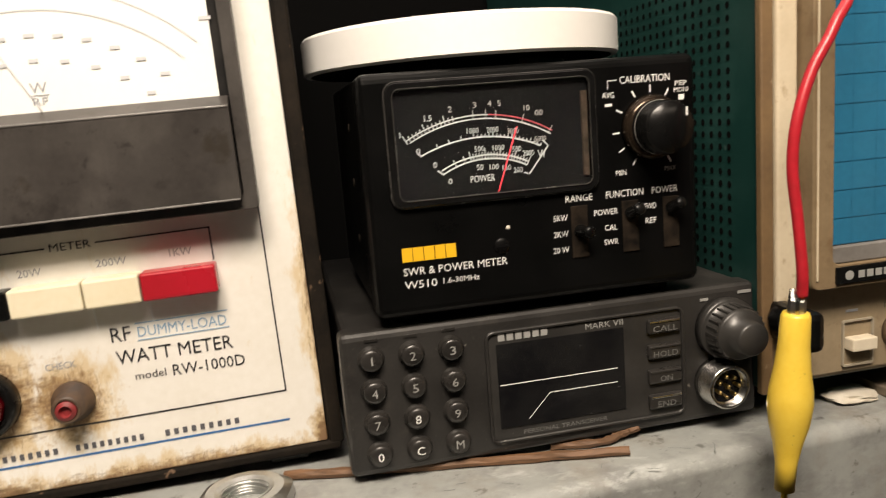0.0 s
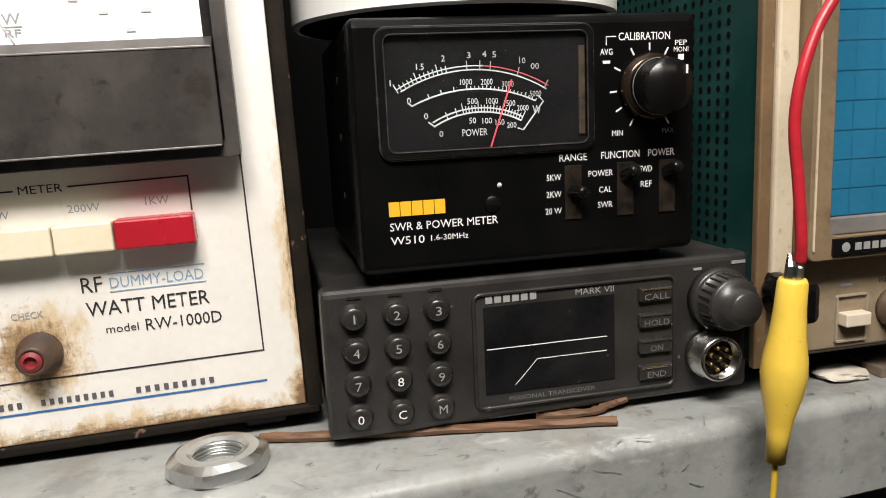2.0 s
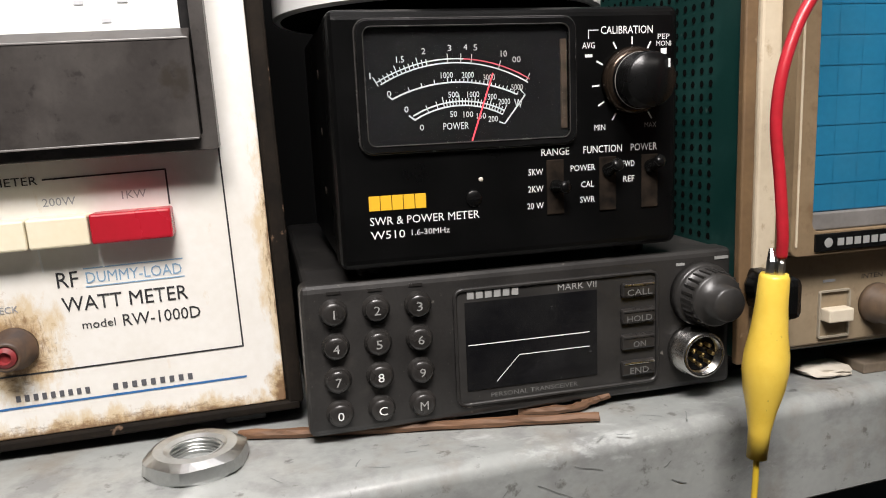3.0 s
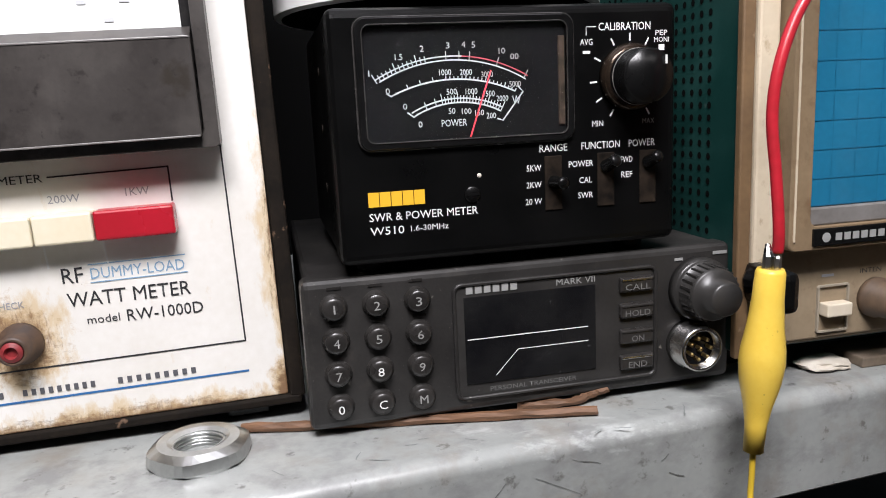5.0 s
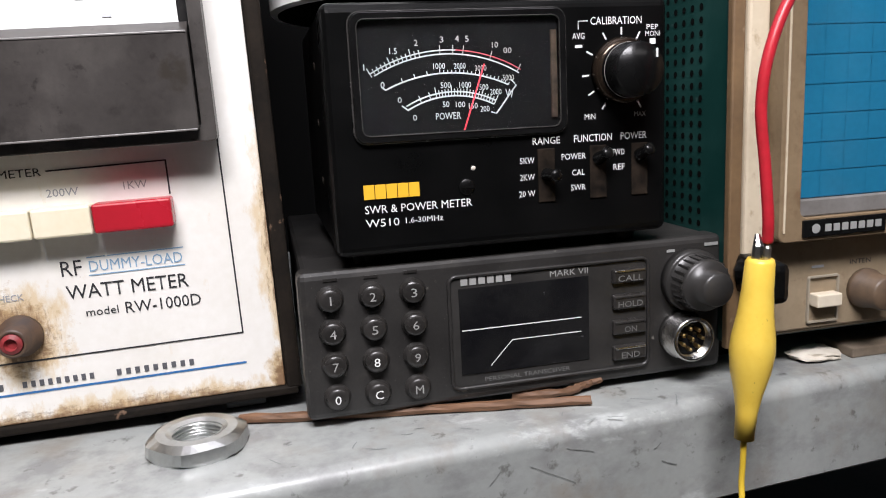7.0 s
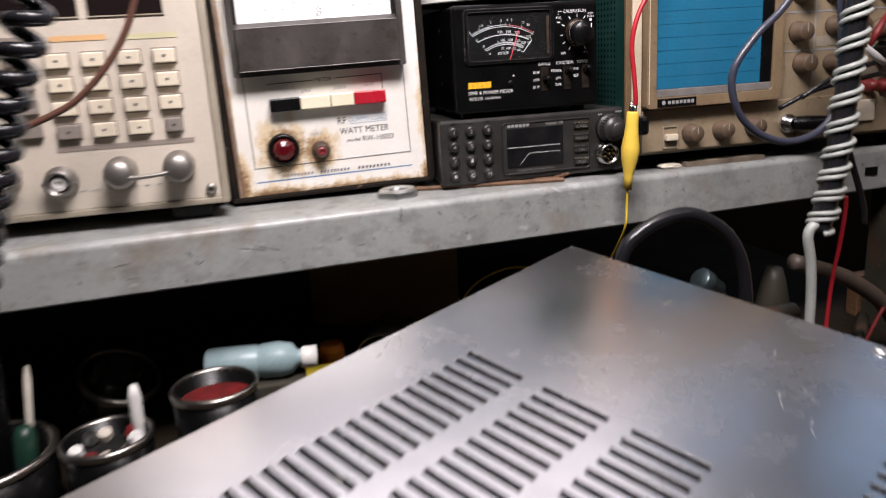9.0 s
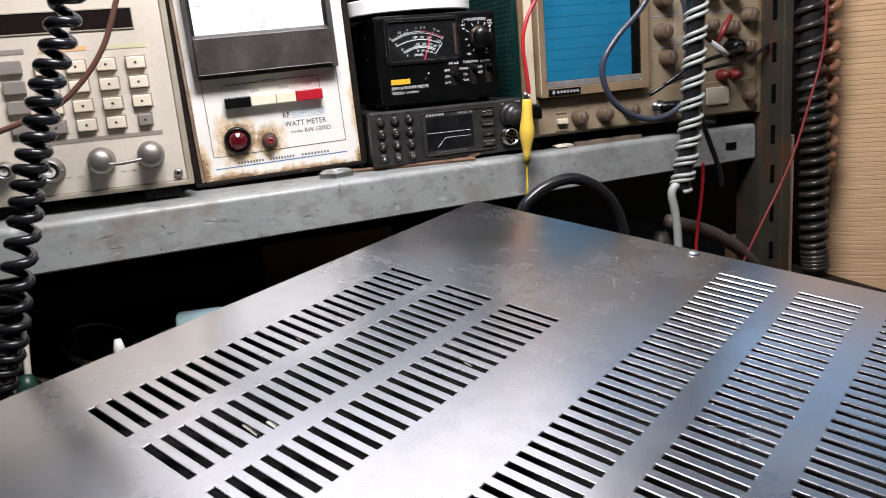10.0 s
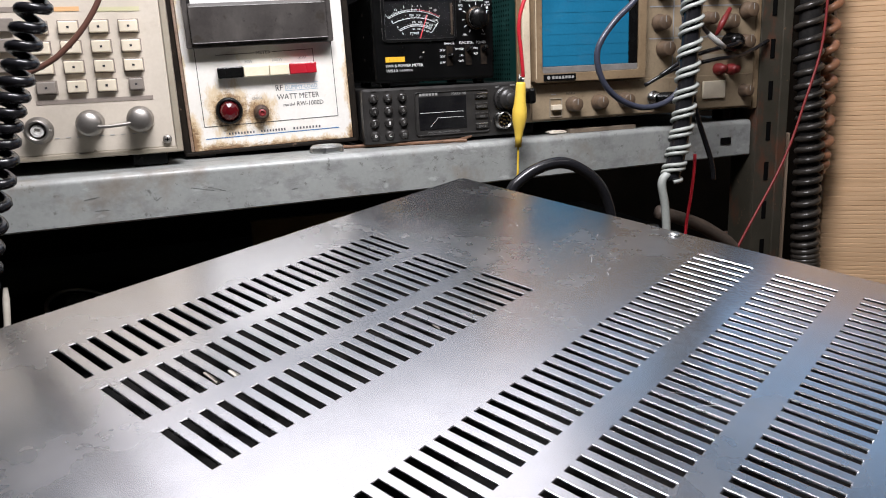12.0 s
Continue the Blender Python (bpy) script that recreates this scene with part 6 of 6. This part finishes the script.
for k in range(9):
    a = k * 2.4
    x, y = -0.290 + 0.021 * math.cos(a), -0.072 + 0.021 * math.sin(a)
    single("small_part", lathe([(0.004, 0), (0.0055, 0.002), (0.005, 0.008), (0, 0.009)], (x, y, BENCH + 0.049), (random.uniform(-0.6, 0.6), random.uniform(-0.6, 0.6), 1), 8), M[("white_plastic", "zinc", "paper", "dark_red")[k % 4]], (x, y, BENCH + 0.049), "small loose part lying in the tin", "part", "parts in the tin")
for x, y, dx, dy, ln, r, mt, lb in ((-0.405, -0.105, -0.22, -0.05, 0.115, 0.0060, "blue", "thick blue pen leaning in the pot"), (-0.375, -0.105, -0.42, 0.05, 0.105, 0.0065, "white_plastic", "white pen leaning in the pot"), (-0.362, -0.09, -0.25, 0.25, 0.12, 0.0026, "blue", "thin blue pen in the pot"),
                                    (-0.385, -0.05, -0.10, 0.25, 0.135, 0.0060, "black_plastic", "black tool handle in the pot"), (-0.370, -0.05, 0.02, 0.25, 0.135, 0.0060, "black_plastic", "black tool handle in the pot"), (-0.350, -0.075, 0.1, 0.1, 0.072, 0.0080, "green_plastic", "dark green tool handle in the pot"),
                                    (-0.352, -0.055, 0.05, 0.3, 0.105, 0.0030, "paper", "thin wooden stick in the pot"), (-0.272, -0.055, 0.02, 0.02, 0.084, 0.0050, "white_plastic", "white plastic rod standing in the tin")):
    base = Vector((x, y, BENCH + 0.005))
    single("pen", sweep([base, base + Vector((dx, dy, 1)).normalized() * ln * 0.9, base + Vector((dx, dy, 1)).normalized() * ln], [r, r, r * 0.6], 10), M[mt], tuple(base), lb, "pen", smooth=True)


def crumpled(name, x, y, z, sx, sy, sz, material, label, category, seed):
    bm = bmesh.new()
    bmesh.ops.create_icosphere(bm, subdivisions=3, radius=1)
    for v in bm.verts:
        nv = noise.noise(v.co * 1.6 + Vector((seed, seed * 2, 0))) * 0.35 + noise.noise(v.co * 4 + Vector((seed, 0, seed))) * 0.18
        v.co = Vector((v.co.x * sx, v.co.y * sy, max(v.co.z, -0.75) * sz)) * (1 + nv)
    zl = min(v.co.z for v in bm.verts)
    bmesh.ops.translate(bm, vec=(x, y, z - zl), verts=bm.verts)
    single(name, bm, M[material], (x, y, z), label, category)


single("dark_box", box(-0.228, -0.142, -0.028, 0.050, BENCH, BENCH + 0.061, 0.002), M["post"], (-0.185, 0.010, BENCH), "low dark box under the shelf", "box")
bottle = thing("plastic_bottle", (-0.185, -0.010, BENCH + 0.061), "pale blue plastic bottle lying on a dark box", "bottle")
part("body", lathe([(0, 0.0), (0.0125, 0.0), (0.0140, 0.002), (0.0140, 0.040), (0.0132, 0.042), (0.0132, 0.044), (0.0142, 0.046), (0.0150, 0.060), (0.0125, 0.070), (0.007, 0.074), (0.007, 0.078)], (-0.221, -0.004, BENCH + 0.0760), (0.99, -0.14, 0.0), 28), M["cloth"], bottle, "ribbed pale blue body", True)
part("neck", lathe([(0.0085, 0.0), (0.0090, 0.002), (0.0090, 0.012), (0.0, 0.013)], (-0.144, -0.015, BENCH + 0.0760), (0.99, -0.14, 0.0), 20), M["white_plastic"], bottle, "white cap", True)
cup = thing("steel_cup", (-0.066, 0.055, BENCH), "bright thin steel cup lying on its side", "cup")
part("wall", lathe([(0.0285, 0.0), (0.030, 0.0), (0.030, 0.055), (0.0, 0.056), (0.0, 0.055), (0.0285, 0.054), (0.0285, 0.0)], (-0.066, 0.048, BENCH + 0.0315), (0.35, 0.9, 0.03), 36), M["tin"], cup, "", True)
part("rim", lathe([(0.0300, -0.001), (0.0312, 0.0), (0.0312, 0.002), (0.0300, 0.003), (0.0288, 0.001), (0.0300, -0.001)], (-0.066, 0.048, BENCH + 0.0315), (0.35, 0.9, 0.03), 36), M["chrome"], cup, "rolled bright rim", True)
crumpled("rag", -0.10, 0.10, BENCH, 0.05, 0.03, 0.03, "inside", "dark oily rag under the shelf", "rag", 2.1)
crumpled("rag", 0.24, 0.12, BENCH, 0.07, 0.04, 0.03, "inside", "dark oily rag under the shelf", "rag", 4.1)
single("yellow_carton", box(-0.150, -0.105, 0.010, 0.035, BENCH, BENCH + 0.046, 0.001), M["yellow_box"], (-0.128, 0.022, BENCH), "small yellow carton on the bench", "carton")
single("orange_cap", lathe([(0.012, 0), (0.012, 0.050), (0.010, 0.056), (0, 0.056)], (-0.114, 0.058, BENCH), (0, 0, 1), 20), M["orange_plastic"], (-0.114, 0.058, BENCH), "orange plastic cap on the bench", "cap")
single("red_box", box(-0.46, -0.40, 0.03, 0.09, BENCH, BENCH + 0.10, 0.002), M["dark_red"], (-0.43, 0.06, BENCH), "dark red box under the shelf", "box")
single("cardboard", box(-0.12, 0.05, 0.20, 0.21, BENCH, BENCH + 0.10, 0.001), mat("brown_cardboard", (0.34, 0.23, 0.09), (0.26, 0.17, 0.07), 20, 0.8), (-0.03, 0.205, BENCH), "brown cardboard sheet standing under the shelf", "cardboard")
for x0, y0, x1, y1, z, r, mt, lb in ((0.240, -0.060, 0.300, -0.055, 0.0, 0.008, "zinc", "dull grey metal rod lying on a block"), (0.290, 0.0, 0.350, 0.005, 0.0, 0.010, "post", "dark metal bar lying on a block"), (0.40, -0.03, 0.46, 0.03, 0.0, 0.007, "post", "dark metal bar lying on the bench")):
    top = BENCH + (0.028 if x0 < 0.4 else 0.0)
    if x0 < 0.4:
        single("packing_block", box(x0 + 0.005, x1 - 0.005, y0 - 0.010, y0 + 0.016, BENCH, top, 0.001), M["post"], ((x0 + x1) / 2, y0, BENCH), "dark packing block on the bench", "block", "blocks under the rods")
    single("metal_rod", sweep([(x0, y0, top + r), (x1, y1, top + r)], r, 14), M[mt], (x0, y0, top), lb, "rod", "rods under the shelf", smooth=True)
single("tan_hose", sweep(smooth_path([(0.228, -0.105, 0.953), (0.2400, -0.110, 0.955), (0.2720, -0.110, 0.941), (0.3190, -0.110, 0.917), (0.350, -0.10, BENCH + 0.009), (0.40, -0.09, BENCH + 0.009)], 8), 0.0085, 14), mat("tan_rubber_hose", (0.22, 0.16, 0.10), (0.13, 0.09, 0.055), 50, 0.45, 0, 0.2), (0.35, -0.10, BENCH), "tan rubber hose rising from the bench", "hose", smooth=True)
single("red_plug", box(0.2945, 0.3055, -0.095, -0.083, BENCH + 0.036, BENCH + 0.062, 0.002, 2), M["red"], (0.30, -0.089, BENCH + 0.036), "red plug on the end of the red wire", "plug")
strip = thing("terminal_strip", (0.312, -0.02, BENCH), "dark terminal strip with a row of brass screws", "terminal strip")
part("base", box(0.286, 0.338, -0.030, -0.008, BENCH, BENCH + 0.022, 0.001), M["black_plastic"], strip, "black base")
for k in range(6):
    part("brass_screw", lathe([(0.0028, 0), (0.0028, 0.004), (0.0018, 0.0055), (0, 0.0055)], (0.291 + k * 0.0085, -0.024, BENCH + 0.022), (0, -0.3, 1), 12), M["brass"], strip)
    part("brass_screw", lathe([(0.0028, 0), (0.0028, 0.004), (0.0018, 0.0055), (0, 0.0055)], (0.291 + k * 0.0085, -0.013, BENCH + 0.022), (0, -0.3, 1), 12), M["brass"], strip)
conn = thing("round_connector", (0.228, -0.03, BENCH), "dark teal metal cable connector on a stiff lead", "connector")
part("shell", lathe([(0, 0), (0.010, 0.0), (0.0115, 0.002), (0.0115, 0.012), (0.0095, 0.014), (0.0095, 0.026), (0.006, 0.030), (0, 0.030)], (0.216, -0.032, 1.002), (0.80, 0.1, -0.58), 24), mat("teal_metal_shell", (0.10, 0.14, 0.15), (0.06, 0.085, 0.09), 60, 0.3, 0.7), conn, "", True)
part("lead", sweep(smooth_path([(0.238, -0.029, 0.986), (0.250, -0.026, 0.970), (0.256, -0.02, 0.935), (0.255, -0.015, BENCH + 0.003)], 8), 0.0045, 10), M["black_cord"], conn, "stiff black lead", True)
single("pale_wire", sweep(smooth_path([(0.195, -0.050, 0.975), (0.2120, -0.050, 0.989), (0.2240, -0.050, 0.981), (0.2320, -0.050, 0.969), (0.2360, -0.050, 0.947), (0.236, -0.05, BENCH + 0.001)], 8), 0.0011, 8), M["paper"], (0.236, -0.05, BENCH), "thin pale wire bent in an arc", "wire", smooth=True)
single("dark_cone", lathe([(0.020, 0.0), (0.020, 0.020), (0.012, 0.060), (0.008, 0.072), (0, 0.073)], (0.360, 0.05, BENCH), (0, 0, 1), 20), M["post"], (0.36, 0.05, BENCH), "dark cone shaped nozzle standing on the bench", "nozzle", smooth=True)
single("brown_hose", sweep(smooth_path([(0.300, -0.050, 1.012), (0.3490, -0.050, 0.994), (0.3740, -0.050, 0.980), (0.3980, -0.050, 0.963), (0.425, -0.045, 0.935), (0.440, -0.04, BENCH + 0.006)], 8), 0.0075, 12), mat("dusty_brown_hose", (0.10, 0.075, 0.06), (0.05, 0.04, 0.032), 40, 0.5, 0, 0.2), (0.43, -0.04, BENCH), "dusty brown hose bending down to the bench", "hose", smooth=True)
single("pipe_fitting", lathe([(0.012, 0), (0.012, 0.018), (0.008, 0.020), (0.008, 0.032), (0, 0.033)], (0.275, 0.0, BENCH + 0.006), (0.6, -0.5, 0.5), 20), M["chrome"], (0.275, 0.0, BENCH), "small bright steel fitting on the bench", "fitting", smooth=True)
crumpled("paper_scrap", 0.205, 0.004, SHELF, 0.012, 0.009, 0.0022, "paper", "crumpled paper scrap under the oscilloscope", "paper", 6.2)
single("cardboard_strip", box(0.218, 0.300, shelf_front(0.26) + 0.010, 0.020, SHELF, SHELF + 0.0045, 0.0006), mat("worn_tan_card", (0.22, 0.17, 0.12), (0.14, 0.11, 0.08), 50, 0.8, 0, 0.3), (0.26, 0.01, SHELF), "folded tan cardboard strip under the oscilloscope", "cardboard")
